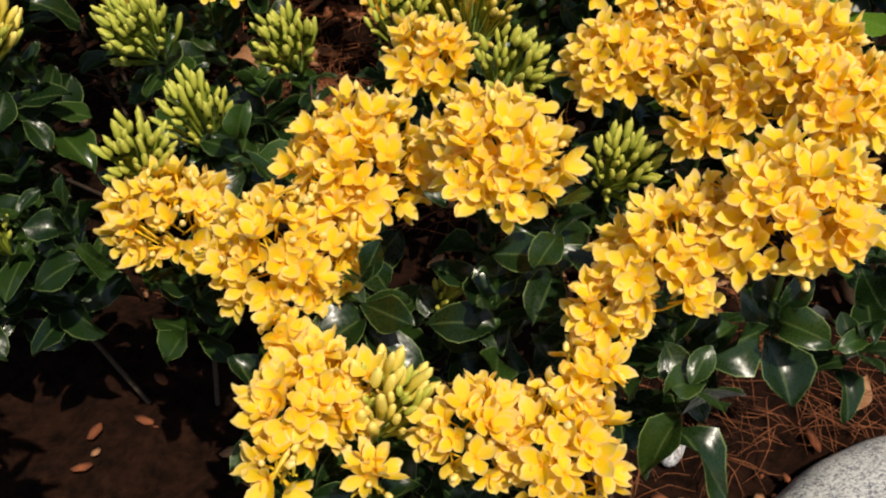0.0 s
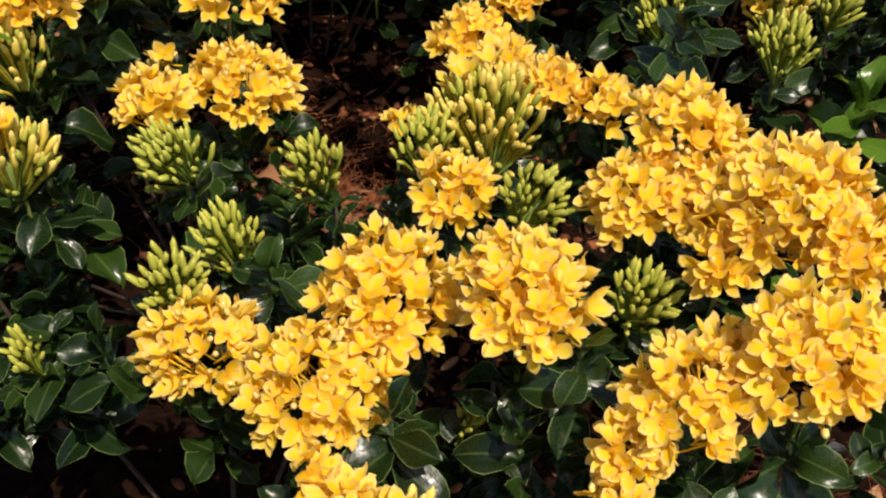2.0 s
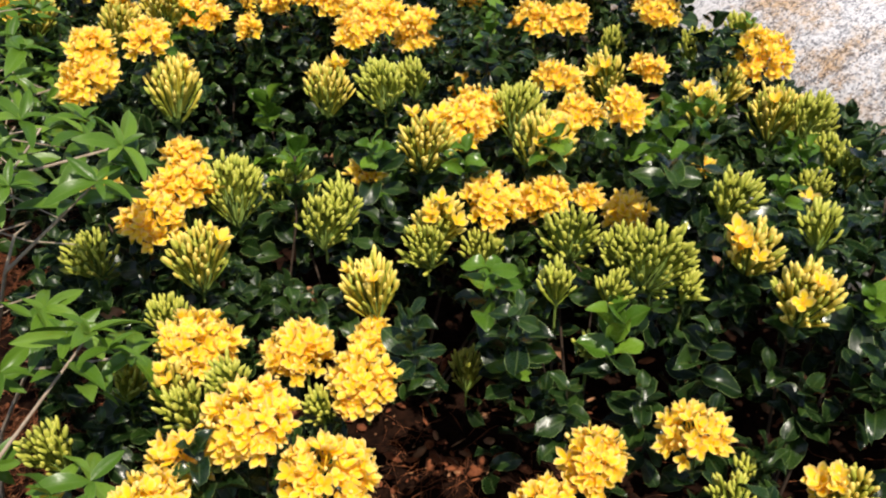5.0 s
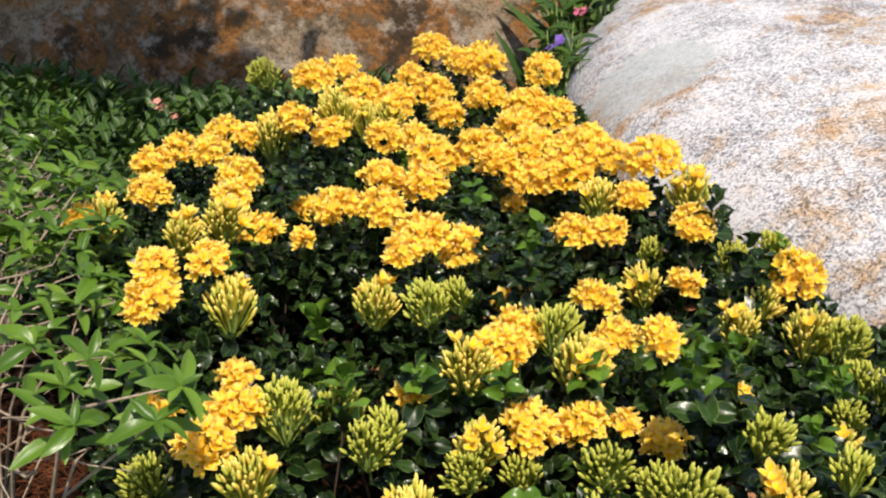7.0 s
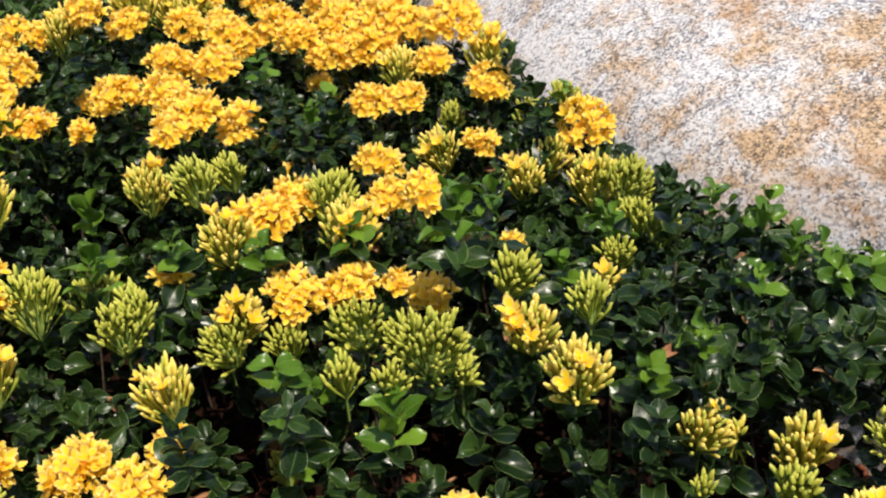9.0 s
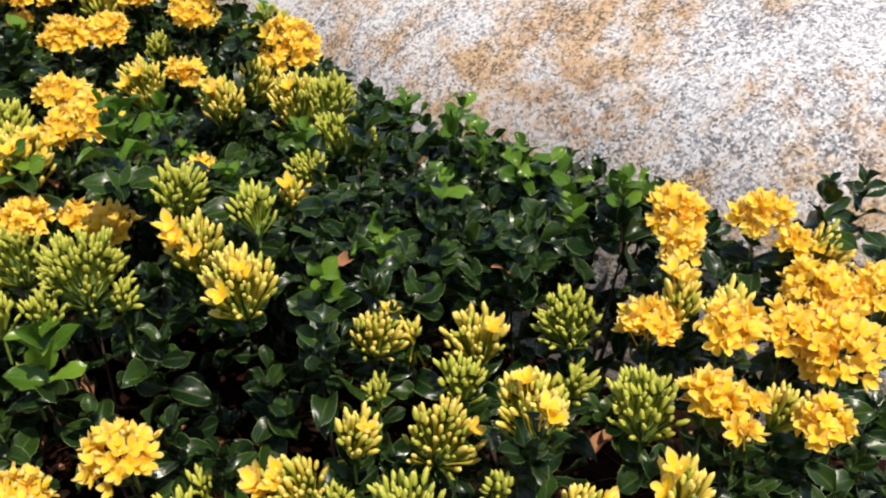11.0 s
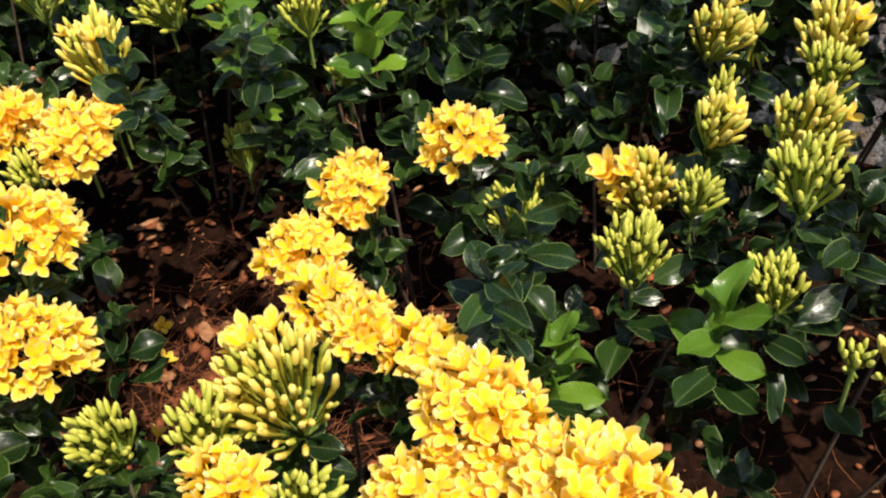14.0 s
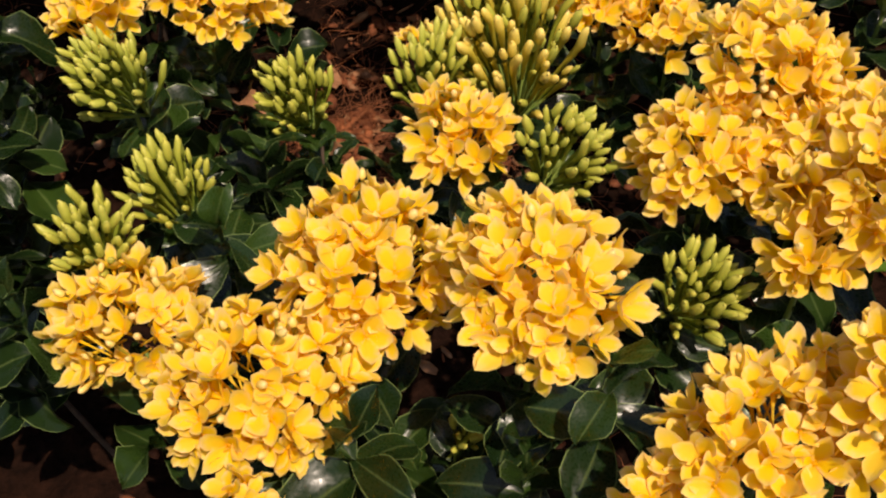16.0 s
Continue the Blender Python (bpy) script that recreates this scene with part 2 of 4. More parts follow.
class Shape:
    """Plain arrays of a small mesh: corners, faces, UVs by corner."""

    def __init__(self):
        self.v, self.f, self.uv = [], [], []

    def add(self, verts, faces, uvs):
        k = len(self.v)
        self.v += verts
        self.uv += uvs
        self.f += [tuple(i + k for i in q) for q in faces]

    def mesh(self, name, material_):
        me = bpy.data.meshes.new(name)
        me.from_pydata(self.v, [], self.f)
        layer = me.uv_layers.new(name="UVMap")
        idx = np.empty(len(me.loops), dtype=np.int32)
        me.loops.foreach_get("vertex_index", idx)
        layer.data.foreach_set("uv", np.array(self.uv, dtype=np.float32)[idx].ravel())
        me.materials.append(material_)
        me.shade_smooth()
        return me


def join_copies(name, groups):
    """One mesh of many copies. groups: (pairs of a Shape and a 4 x 4 matrix, material)."""
    verts, loops, starts, uvs, slots = [], [], [], [], []
    base, at = 0, 0
    cache = {}
    me = bpy.data.meshes.new(name)
    groups = [g for g in groups if g[0]]
    for slot, (pairs, material_) in enumerate(groups):
        me.materials.append(material_)
        for shape, m in pairs:
            if id(shape) not in cache:
                lp = np.array([i for q in shape.f for i in q], dtype=np.int32)
                tot = np.array([len(q) for q in shape.f], dtype=np.int32)
                cache[id(shape)] = (np.array(shape.v), lp, np.concatenate([[0], np.cumsum(tot)[:-1]]).astype(np.int32), np.array(shape.uv)[lp])
            v, lp, st, uv = cache[id(shape)]
            a = np.array(m)
            verts.append(v @ a[:3, :3].T + a[:3, 3])
            loops.append(lp + base)
            starts.append(st + at)
            uvs.append(uv)
            slots.append(np.full(len(st), slot, dtype=np.int32))
            base += len(v)
            at += len(lp)
    v = np.concatenate(verts)
    lp = np.concatenate(loops)
    st = np.concatenate(starts)
    me.vertices.add(len(v))
    me.vertices.foreach_set("co", v.astype(np.float32).ravel())
    me.loops.add(len(lp))
    me.loops.foreach_set("vertex_index", lp)
    me.polygons.add(len(st))
    me.polygons.foreach_set("loop_start", st)
    me.update(calc_edges=True)
    me.polygons.foreach_set("material_index", np.concatenate(slots))
    layer = me.uv_layers.new(name="UVMap")
    layer.data.foreach_set("uv", np.concatenate(uvs).astype(np.float32).ravel())
    me.shade_smooth()
    return me


def frame_of(way, spin):
    """A turn whose z axis points along way."""
    return way.to_track_quat("Z", "Y").to_matrix().to_4x4() @ Matrix.Rotation(spin, 4, "Z")


def tube(shape, points, radii, sides=5):
    pts = [Vector(p) for p in points]
    verts, uvs, faces = [], [], []
    for i, p in enumerate(pts):
        d = (pts[min(i + 1, len(pts) - 1)] - pts[max(i - 1, 0)]).normalized()
        q = d.to_track_quat("Z", "Y").to_matrix()
        for k in range(sides):
            a = 2 * math.pi * k / sides
            verts.append(tuple(p + q @ Vector((math.cos(a), math.sin(a), 0)) * radii[i]))
            uvs.append((k / sides, i / (len(pts) - 1)))
    for i in range(len(pts) - 1):
        for k in range(sides):
            a, b = i * sides + k, i * sides + (k + 1) % sides
            faces.append((a, b, b + sides, a + sides))
    faces.append(tuple(range((len(pts) - 1) * sides, len(pts) * sides)))
    shape.add(verts, faces, uvs)


# ---- pieces of the plants ----
rng = random.Random(7)


def petal(shape, angle, cup, droop, length, width, twist):
    """One ovate, pointed petal along +x, turned about z."""
    c, s = math.cos(angle), math.sin(angle)
    verts, uvs = [], []
    rows = [(0.06, 0.24), (0.28, 0.78), (0.52, 1.0), (0.77, 0.72), (0.92, 0.32)]
    for r, w in rows:
        for j in (-1, 0, 1):
            x, y = r * length, j * w * width
            z = 0.0022 * math.sin(2.2 * r) - droop * r * r + cup * abs(j) * w - 0.0003 * (1 - abs(j)) + twist * j * r
            verts.append((x * c - y * s, x * s + y * c, z))
            uvs.append((0.5 + 0.5 * j * (1.0 if r < 0.9 else 0.7), r))
    x, z = length, 0.0022 * math.sin(2.2) - droop * 1.08 + cup * 0.25
    verts.append((x * c, x * s, z))
    uvs.append((0.5, 1.0))
    faces = []
    for i in range(4):
        for j in range(2):
            a = 3 * i + j
            faces.append((a, a + 1, a + 4, a + 3))
    faces += [(12, 13, 15), (13, 14, 15)]
    shape.add(verts, faces, uvs)


def floret_shape(kind):
    s = Shape()
    for k in range(4):
        a = k * math.pi / 2 + rng.uniform(-0.16, 0.16)
        if kind == "open":
            petal(s, a, rng.uniform(0.0016, 0.0042), rng.uniform(-0.0075, 0.0022), rng.uniform(0.0112, 0.0132), rng.uniform(0.0042, 0.0053), rng.uniform(-0.0028, 0.0028))
        else:
            petal(s, a, rng.uniform(0.0024, 0.0048), rng.uniform(-0.0135, -0.0050), rng.uniform(0.0106, 0.0126), rng.uniform(0.0043, 0.0054), rng.uniform(-0.0025, 0.0025))
    tube(s, [(0, 0, -0.022), (0, 0, -0.008), (0, 0, 0.0006)], [0.0007, 0.0008, 0.0014], 4)
    for i in range(1, 13):       # the tube is plain yellow
        s.uv[-i] = (0.5, 0.75 if i > 4 else 0.05)
    return s


def bud_shape(length, fat, tube_length):
    """A slender bud: a thin tube that swells towards a pointed tip."""
    s = Shape()
    bend = rng.uniform(-0.0016, 0.0016)
    tube(s, [(0, 0, -tube_length), (bend, 0, 0), (bend * 1.2, 0, length * 0.25), (bend, 0, length * 0.60), (0, bend, length * 0.88), (0, bend, length)],
         [0.0008, fat * 0.56, fat * 0.76, fat, fat * 0.84, fat * 0.22], 6)
    return s


def leaf_shape(length, width, fold, arch, wave, rows=7, cols=5, tip=0.75, blunt=0.0):
    """A blade along +x with its midrib sunk, arched down towards its tip."""
    s = Shape()
    verts, uvs, faces = [], [], []
    ph = rng.uniform(0, 6.28)
    for i in range(rows):
        t = i / (rows - 1)
        w = width * 0.5 * (math.sin(math.pi * min(1.0, t ** tip * 0.985 + 0.015)) ** 0.75)
        if blunt:      # widest beyond the middle, with a rounded tip
            t = (0.0, 0.13, 0.30, 0.50, 0.68, 0.84, 0.95, 1.0)[i]
            w = width * 0.5 * (0.06, 0.42, 0.78, 1.0, 0.97, 0.70, 0.31, 0.04)[i]
            w *= 1 + blunt * (0.5 - t)
        if i == 0:
            w = width * 0.05
        if i == rows - 1:
            w = width * 0.015
        for j in range(cols):
            k = 2 * j / (cols - 1) - 1
            x = length * t * (1 - 0.12 * arch * t)
            z = -arch * length * 0.30 * t * t + fold * abs(k) * w + wave * length * 0.05 * math.sin(6.5 * t + ph + (1.5 if k > 0 else 0)) * abs(k) - 0.25 * fold * k * k * w
            verts.append((x, k * w, z))
            uvs.append((0.5 + 0.5 * k, t))
    for i in range(rows - 1):
        for j in range(cols - 1):
            a = i * cols + j
            faces.append((a, a + 1, a + cols + 1, a + cols))
    s.add(verts, faces, uvs)
    return s


OPEN = [floret_shape("open") for _ in range(7)]
CUPPED = [floret_shape("cupped") for _ in range(6)]
BUDS = [bud_shape(rng.uniform(0.019, 0.028), rng.uniform(0.0018, 0.0023), rng.uniform(0.012, 0.018)) for _ in range(6)]
LONG_BUDS = [bud_shape(rng.uniform(0.023, 0.035), rng.uniform(0.0022, 0.0027), rng.uniform(0.020, 0.028)) for _ in range(6)]
SHORT_BUDS = [bud_shape(rng.uniform(0.011, 0.016), rng.uniform(0.0022, 0.0029), 0.010) for _ in range(5)]
LEAVES = [leaf_shape(1.0, rng.uniform(0.50, 0.66), rng.uniform(0.15, 1.05), rng.uniform(-0.2, 1.7), rng.uniform(1.2, 3.6), rows=8, blunt=rng.uniform(0.05, 0.45)) for _ in range(12)]
LANCES = [leaf_shape(1.0, rng.uniform(0.25, 0.35), rng.uniform(0.25, 0.8), rng.uniform(0.2, 1.3), rng.uniform(0.2, 0.9), tip=0.85) for _ in range(6)]
STRAPS = [leaf_shape(1.0, rng.uniform(0.09, 0.13), 0.3, rng.uniform(0.4, 1.2), 0.2, rows=9, cols=3) for _ in range(4)]
OPEN_ME = [s.mesh("floret", PETAL) for s in OPEN]
CUPPED_ME = [s.mesh("floret", PETAL) for s in CUPPED]
BUD_ME = [s.mesh("bud", BUD_GREEN) for s in BUDS]
SHORT_ME = [s.mesh("bud", BUD_PALE) for s in SHORT_BUDS]
LONG_ME = [s.mesh("bud", BUD_GOLD) for s in LONG_BUDS]
LEAF_ME = [s.mesh("leaf", LEAF) for s in LEAVES]
DEAD_ME = [s.mesh("leaf", DRY) for s in LEAVES]
YOUNG_ME = [s.mesh("leaf", YOUNG) for s in LEAVES]

# ---- ground and stones ----


def build_ground():
    """Soil out to the horizon, finer and uneven near the bed."""
    s = Shape()
    xs = [-600, -60, -12, -5] + [-3 + 0.06 * i for i in range(40)] + [-0.6 + 0.014 * i for i in range(86)] + [0.66 + 0.06 * i for i in range(40)] + [5, 12, 60, 600]
    ys = [-600, -60, -8, -3] + [-1 + 0.06 * i for i in range(20)] + [0.2 + 0.014 * i for i in range(80)] + [1.34 + 0.06 * i for i in range(53)] + [7, 14, 60, 600]
    verts, uvs, faces = [], [], []
    for y in ys:
        for x in xs:
            z = 0.018 * noise.noise((x * 5, y * 5, 0.3)) + 0.012 * noise.noise((x * 21, y * 21, 2)) + 0.011 * noise.noise((x * 47, y * 47, 5)) if abs(x) < 4 and -2 < y < 5 else 0.0
            verts.append((x, y, z))
            uvs.append((x, y))
    w = len(xs)
    for j in range(len(ys) - 1):
        for i in range(w - 1):
            a = j * w + i
            faces.append((a, a + 1, a + w + 1, a + w))
    s.add(verts, faces, uvs)
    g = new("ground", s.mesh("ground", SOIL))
    return tagged(g, "dark reddish brown soil of a planting bed, darkened further for missing shade", "ground", kind="structure")


build_ground()


def stone(name, centre, radii, turn, rough, seed, mat_, detail, label, category, square=2.0, kind=""):
    """A weathered stone: a rounded block with hollows and chips."""
    bm = bmesh.new()
    bmesh.ops.create_icosphere(bm, subdivisions=detail, radius=1.0)
    r = Matrix.Rotation(radians(turn), 3, "Z")
    for v in bm.verts:
        d = v.co.normalized()
        k = (math.hypot(d.x, d.y) ** square + abs(d.z) ** square) ** (-1 / square)
        p = Vector((d.x * k * radii[0], d.y * k * radii[1], d.z * k * radii[2]))
        q = p / max(radii)
        f = rough * (noise.noise(q * 1.3 + Vector((seed, 0, 0))) + 0.4 * noise.noise(q * 3.4 + Vector((0, seed, 0))) + 0.10 * noise.noise(q * 11 + Vector((0, 0, seed))) + 0.04 * noise.noise(q * 30))
        v.co = r @ (p * (1 + f))
    me = bpy.data.meshes.new(name)
    bm.to_mesh(me)
    bm.free()
    me.materials.append(mat_)
    me.shade_smooth()
    ob = new(name, me)
    ob.matrix_basis = Matrix.Translation(centre)
    return tagged(ob, label, category, kind=kind)


stone("boulder", (3.51, 3.74, 0.0), (3.76, 2.85, 0.695), 21, 0.005, 3.1, GRANITE, 7, "large rounded pale granite boulder with rust stains behind the bushes", "boulder", 4.28)
stone("boulder", (-1.8, 4.88, -0.4), (2.05, 1.17, 1.6), -4, 0.05, 8.7, BROWN_ROCK, 6, "tall brown stained granite boulder behind the flower bed", "boulder", 2.1)
stone("edging_stone", (0.405, 0.41, 0.0), (0.17, 0.13, 0.07), 27, 0.08, 5.5, PEBBLE, 5, "small grey speckled edging stone on the mulch", "stone", 2.4)

stone("edging_stone", (1.26, 1.20, 0.0), (0.16, 0.11, 0.10), 20, 0.08, 6.5, PEBBLE, 5, "grey speckled stone at the edge of the bed", "stone", 2.4)

# ---- flower heads ----
HEADS = []


def head(stage, x, y, z, size):
    HEADS.append((stage, x, y, z, size))


head('bloom', -0.034, 0.297, 0.394, 0.014)
head('bloom', -0.080, 0.302, 0.392, 0.018)
head('bloom', 0.057, 0.315, 0.389, 0.034)
head('bloom', 0.018, 0.322, 0.393, 0.031)
head('bloom', -0.066, 0.340, 0.398, 0.035)
head('opening', -0.026, 0.340, 0.408, 0.027)
head('bloom', 0.072, 0.346, 0.408, 0.020)
head('bloom', 0.085, 0.373, 0.424, 0.024)
head('bloom', -0.082, 0.375, 0.408, 0.017)
head('bloom', 0.114, 0.393, 0.444, 0.039)
head('bloom', 0.170, 0.397, 0.472, 0.044)
head('bloom', -0.087, 0.434, 0.405, 0.045)
head('buds', 0.006, 0.452, 0.345, 0.013)
head('bloom', 0.030, 0.459, 0.456, 0.044)
head('bloom', 0.220, 0.476, 0.474, 0.035)
head('bloom', 0.148, 0.481, 0.450, 0.020)
head('buds', 0.109, 0.483, 0.427, 0.025)
head('bloom', -0.164, 0.484, 0.379, 0.041)
head('bloom', -0.046, 0.492, 0.418, 0.046)
head('bloom', 0.193, 0.502, 0.480, 0.042)
head('bloom', 0.150, 0.504, 0.463, 0.017)
head('bloom', 0.235, 0.507, 0.445, 0.035)
head('buds', -0.182, 0.512, 0.413, 0.025)
head('buds', -0.302, 0.524, 0.331, 0.018)
head('bloom', 0.186, 0.530, 0.468, 0.037)
head('bloom', 0.153, 0.544, 0.453, 0.039)
head('buds', 0.048, 0.544, 0.456, 0.027)
head('bloom', 0.109, 0.545, 0.449, 0.034)
head('buds', -0.158, 0.552, 0.417, 0.027)
head('opening', 0.213, 0.552, 0.471, 0.016)
head('bloom', -0.007, 0.572, 0.433, 0.030)
head('bloom', 0.142, 0.580, 0.475, 0.039)
head('buds', -0.025, 0.615, 0.446, 0.026)
head('buds', -0.205, 0.615, 0.430, 0.029)
head('opening', -0.303, 0.618, 0.437, 0.031)
head('opening', 0.403, 0.619, 0.448, 0.026)
head('bloom', 0.474, 0.625, 0.443, 0.027)
head('buds', 0.370, 0.626, 0.449, 0.014)
head('buds', -0.373, 0.633, 0.427, 0.019)
head('opening', 0.011, 0.641, 0.455, 0.048)
head('buds', -0.113, 0.658, 0.389, 0.027)
head('bloom', 0.438, 0.665, 0.441, 0.030)
head('bloom', -0.221, 0.667, 0.434, 0.030)
head('bloom', 0.107, 0.679, 0.425, 0.027)
head('opening', -0.328, 0.692, 0.470, 0.031)
head('bloom', 0.068, 0.702, 0.427, 0.027)
head('opening', -0.394, 0.706, 0.473, 0.019)
head('bloom', -0.307, 0.714, 0.486, 0.033)
head('bloom', -0.166, 0.724, 0.410, 0.042)
head('buds', 0.353, 0.726, 0.426, 0.025)
head('bloom', 0.538, 0.731, 0.438, 0.039)
head('bloom', 0.488, 0.734, 0.477, 0.010)
head('opening', 0.584, 0.752, 0.490, 0.024)
head('opening', 0.515, 0.754, 0.470, 0.024)
head('bloom', 0.039, 0.757, 0.403, 0.029)
head('buds', 0.375, 0.765, 0.491, 0.029)
head('bloom', -0.237, 0.766, 0.404, 0.016)
head('buds', 0.264, 0.770, 0.430, 0.030)
head('buds', 0.447, 0.774, 0.478, 0.016)
head('bloom', 0.490, 0.789, 0.531, 0.016)
head('bloom', -0.177, 0.792, 0.455, 0.041)
head('bloom', -0.309, 0.792, 0.457, 0.029)
head('bloom', 0.651, 0.797, 0.483, 0.014)
head('bloom', -0.249, 0.811, 0.495, 0.043)
head('buds', 0.570, 0.813, 0.523, 0.033)
head('buds', -0.457, 0.822, 0.431, 0.029)
head('bloom', 0.734, 0.823, 0.457, 0.027)
head('buds', 0.325, 0.828, 0.427, 0.021)
head('bloom', -0.047, 0.830, 0.295, 0.019)
head('bloom', 0.636, 0.833, 0.489, 0.027)
head('bloom', 0.014, 0.837, 0.382, 0.035)
head('opening', 0.487, 0.838, 0.512, 0.035)
head('opening', 0.713, 0.845, 0.465, 0.022)
head('bloom', 0.681, 0.851, 0.464, 0.017)
head('buds', -0.329, 0.856, 0.465, 0.027)
head('buds', -0.286, 0.861, 0.495, 0.023)
head('opening', 0.421, 0.861, 0.463, 0.037)
head('opening', 0.284, 0.863, 0.414, 0.037)
head('buds', 0.184, 0.864, 0.397, 0.026)
head('opening', 0.350, 0.867, 0.467, 0.023)
head('bloom', 0.058, 0.876, 0.410, 0.036)
head('buds', 0.536, 0.877, 0.485, 0.019)
head('bloom', 0.671, 0.891, 0.513, 0.030)
head('bloom', 0.146, 0.893, 0.441, 0.033)
head('buds', -0.298, 0.896, 0.476, 0.022)
head('buds', -0.213, 0.902, 0.434, 0.020)
head('buds', 0.441, 0.904, 0.486, 0.024)
head('buds', 0.205, 0.907, 0.388, 0.014)
head('bloom', 0.789, 0.908, 0.464, 0.041)
head('opening', -0.360, 0.921, 0.441, 0.030)
head('bloom', -0.171, 0.921, 0.449, 0.036)
head('opening', 0.684, 0.927, 0.519, 0.022)
head('bloom', 0.750, 0.931, 0.471, 0.030)
head('buds', 0.367, 0.939, 0.448, 0.015)
head('buds', -0.423, 0.950, 0.410, 0.023)
head('bloom', 0.623, 0.951, 0.480, 0.030)
head('bloom', -0.345, 0.957, 0.451, 0.041)
head('opening', 0.653, 0.957, 0.509, 0.024)
head('buds', 0.543, 0.957, 0.498, 0.033)
head('opening', 0.460, 0.958, 0.488, 0.033)
head('bloom', 0.851, 0.966, 0.476, 0.031)
head('bloom', -0.248, 0.974, 0.433, 0.040)
head('bloom', 0.803, 0.976, 0.474, 0.043)
head('opening', 0.376, 0.979, 0.482, 0.030)
head('opening', 0.403, 0.993, 0.470, 0.014)
head('opening', 0.252, 0.999, 0.542, 0.037)
head('buds', 0.049, 1.006, 0.445, 0.017)
head('buds', 0.148, 1.028, 0.512, 0.016)
head('buds', 0.073, 1.029, 0.508, 0.023)
head('buds', -0.405, 1.030, 0.435, 0.028)
head('buds', 0.119, 1.038, 0.549, 0.042)
head('opening', 0.836, 1.041, 0.489, 0.031)
head('bloom', 0.800, 1.046, 0.489, 0.020)
head('bloom', 0.764, 1.052, 0.523, 0.029)
head('bloom', 0.684, 1.055, 0.487, 0.025)
head('bloom', -0.192, 1.059, 0.378, 0.025)
head('buds', -0.505, 1.061, 0.485, 0.032)
head('opening', 0.213, 1.063, 0.545, 0.032)
head('buds', 0.269, 1.072, 0.577, 0.025)
head('buds', 0.014, 1.073, 0.483, 0.023)
head('bloom', -0.186, 1.074, 0.387, 0.020)
head('opening', -0.384, 1.080, 0.488, 0.039)
head('buds', 0.078, 1.086, 0.523, 0.028)
head('opening', -0.196, 1.097, 0.453, 0.037)
head('buds', 0.026, 1.110, 0.518, 0.037)
head('bloom', -0.442, 1.113, 0.492, 0.038)
head('buds', 0.198, 1.125, 0.572, 0.030)
head('bloom', 0.710, 1.134, 0.476, 0.038)
head('buds', -0.141, 1.146, 0.465, 0.033)
head('bloom', -0.512, 1.147, 0.511, 0.025)
head('buds', -0.087, 1.148, 0.289, 0.028)
head('buds', -0.250, 1.157, 0.493, 0.036)
head('bloom', -0.427, 1.171, 0.503, 0.037)
head('buds', -0.239, 1.174, 0.510, 0.026)
head('opening', -0.123, 1.186, 0.484, 0.034)
head('buds', -0.073, 1.186, 0.440, 0.029)
head('buds', -0.374, 1.203, 0.508, 0.041)
head('opening', 0.304, 1.214, 0.500, 0.019)
head('bloom', -0.066, 1.229, 0.473, 0.038)
head('bloom', -0.443, 1.234, 0.508, 0.029)
head('bloom', 0.097, 1.236, 0.464, 0.031)
head('buds', -0.310, 1.241, 0.478, 0.038)
head('bloom', -0.006, 1.261, 0.461, 0.035)
head('bloom', -0.224, 1.267, 0.476, 0.024)
head('opening', -0.149, 1.275, 0.536, 0.042)
head('buds', 0.316, 1.283, 0.494, 0.026)
head('bloom', 0.051, 1.286, 0.449, 0.023)
head('bloom', 0.089, 1.321, 0.559, 0.031)
head('opening', -0.004, 1.322, 0.528, 0.044)
head('bloom', 0.194, 1.329, 0.481, 0.015)
head('bloom', -0.115, 1.336, 0.514, 0.041)
head('bloom', -0.601, 1.341, 0.546, 0.041)
head('buds', 0.385, 1.354, 0.490, 0.027)
head('buds', 0.345, 1.375, 0.495, 0.031)
head('opening', -0.503, 1.389, 0.547, 0.041)
head('bloom', -0.532, 1.393, 0.588, 0.034)
head('bloom', 0.037, 1.398, 0.511, 0.032)
head('bloom', -0.616, 1.399, 0.567, 0.035)
head('buds', -0.043, 1.417, 0.523, 0.038)
head('buds', -0.232, 1.421, 0.542, 0.036)
head('bloom', -0.096, 1.427, 0.492, 0.041)
head('buds', -0.197, 1.464, 0.531, 0.029)
head('opening', -0.310, 1.467, 0.514, 0.038)
head('buds', 0.356, 1.469, 0.501, 0.038)
head('opening', 0.307, 1.493, 0.498, 0.042)
head('opening', 0.211, 1.501, 0.494, 0.034)
head('bloom', -0.279, 1.511, 0.562, 0.032)
head('bloom', 0.006, 1.516, 0.503, 0.035)
head('opening', -0.559, 1.538, 0.594, 0.041)
head('bloom', -0.261, 1.548, 0.570, 0.047)
head('opening', -0.637, 1.562, 0.557, 0.037)
head('bloom', -0.114, 1.569, 0.456, 0.037)
head('opening', 0.258, 1.579, 0.491, 0.034)
head('bloom', -0.201, 1.589, 0.534, 0.038)
head('bloom', 0.300, 1.612, 0.510, 0.046)
head('bloom', -0.539, 1.623, 0.528, 0.040)
head('bloom', -0.852, 1.637, 0.520, 0.030)
head('bloom', -0.587, 1.638, 0.574, 0.036)
head('bloom', 0.146, 1.666, 0.456, 0.029)
head('bloom', -0.483, 1.676, 0.490, 0.024)
head('opening', 0.075, 1.677, 0.457, 0.039)
head('opening', -0.832, 1.678, 0.523, 0.039)
head('buds', 0.274, 1.691, 0.528, 0.030)
head('bloom', -0.440, 1.738, 0.521, 0.045)
head('buds', 0.230, 1.743, 0.478, 0.033)
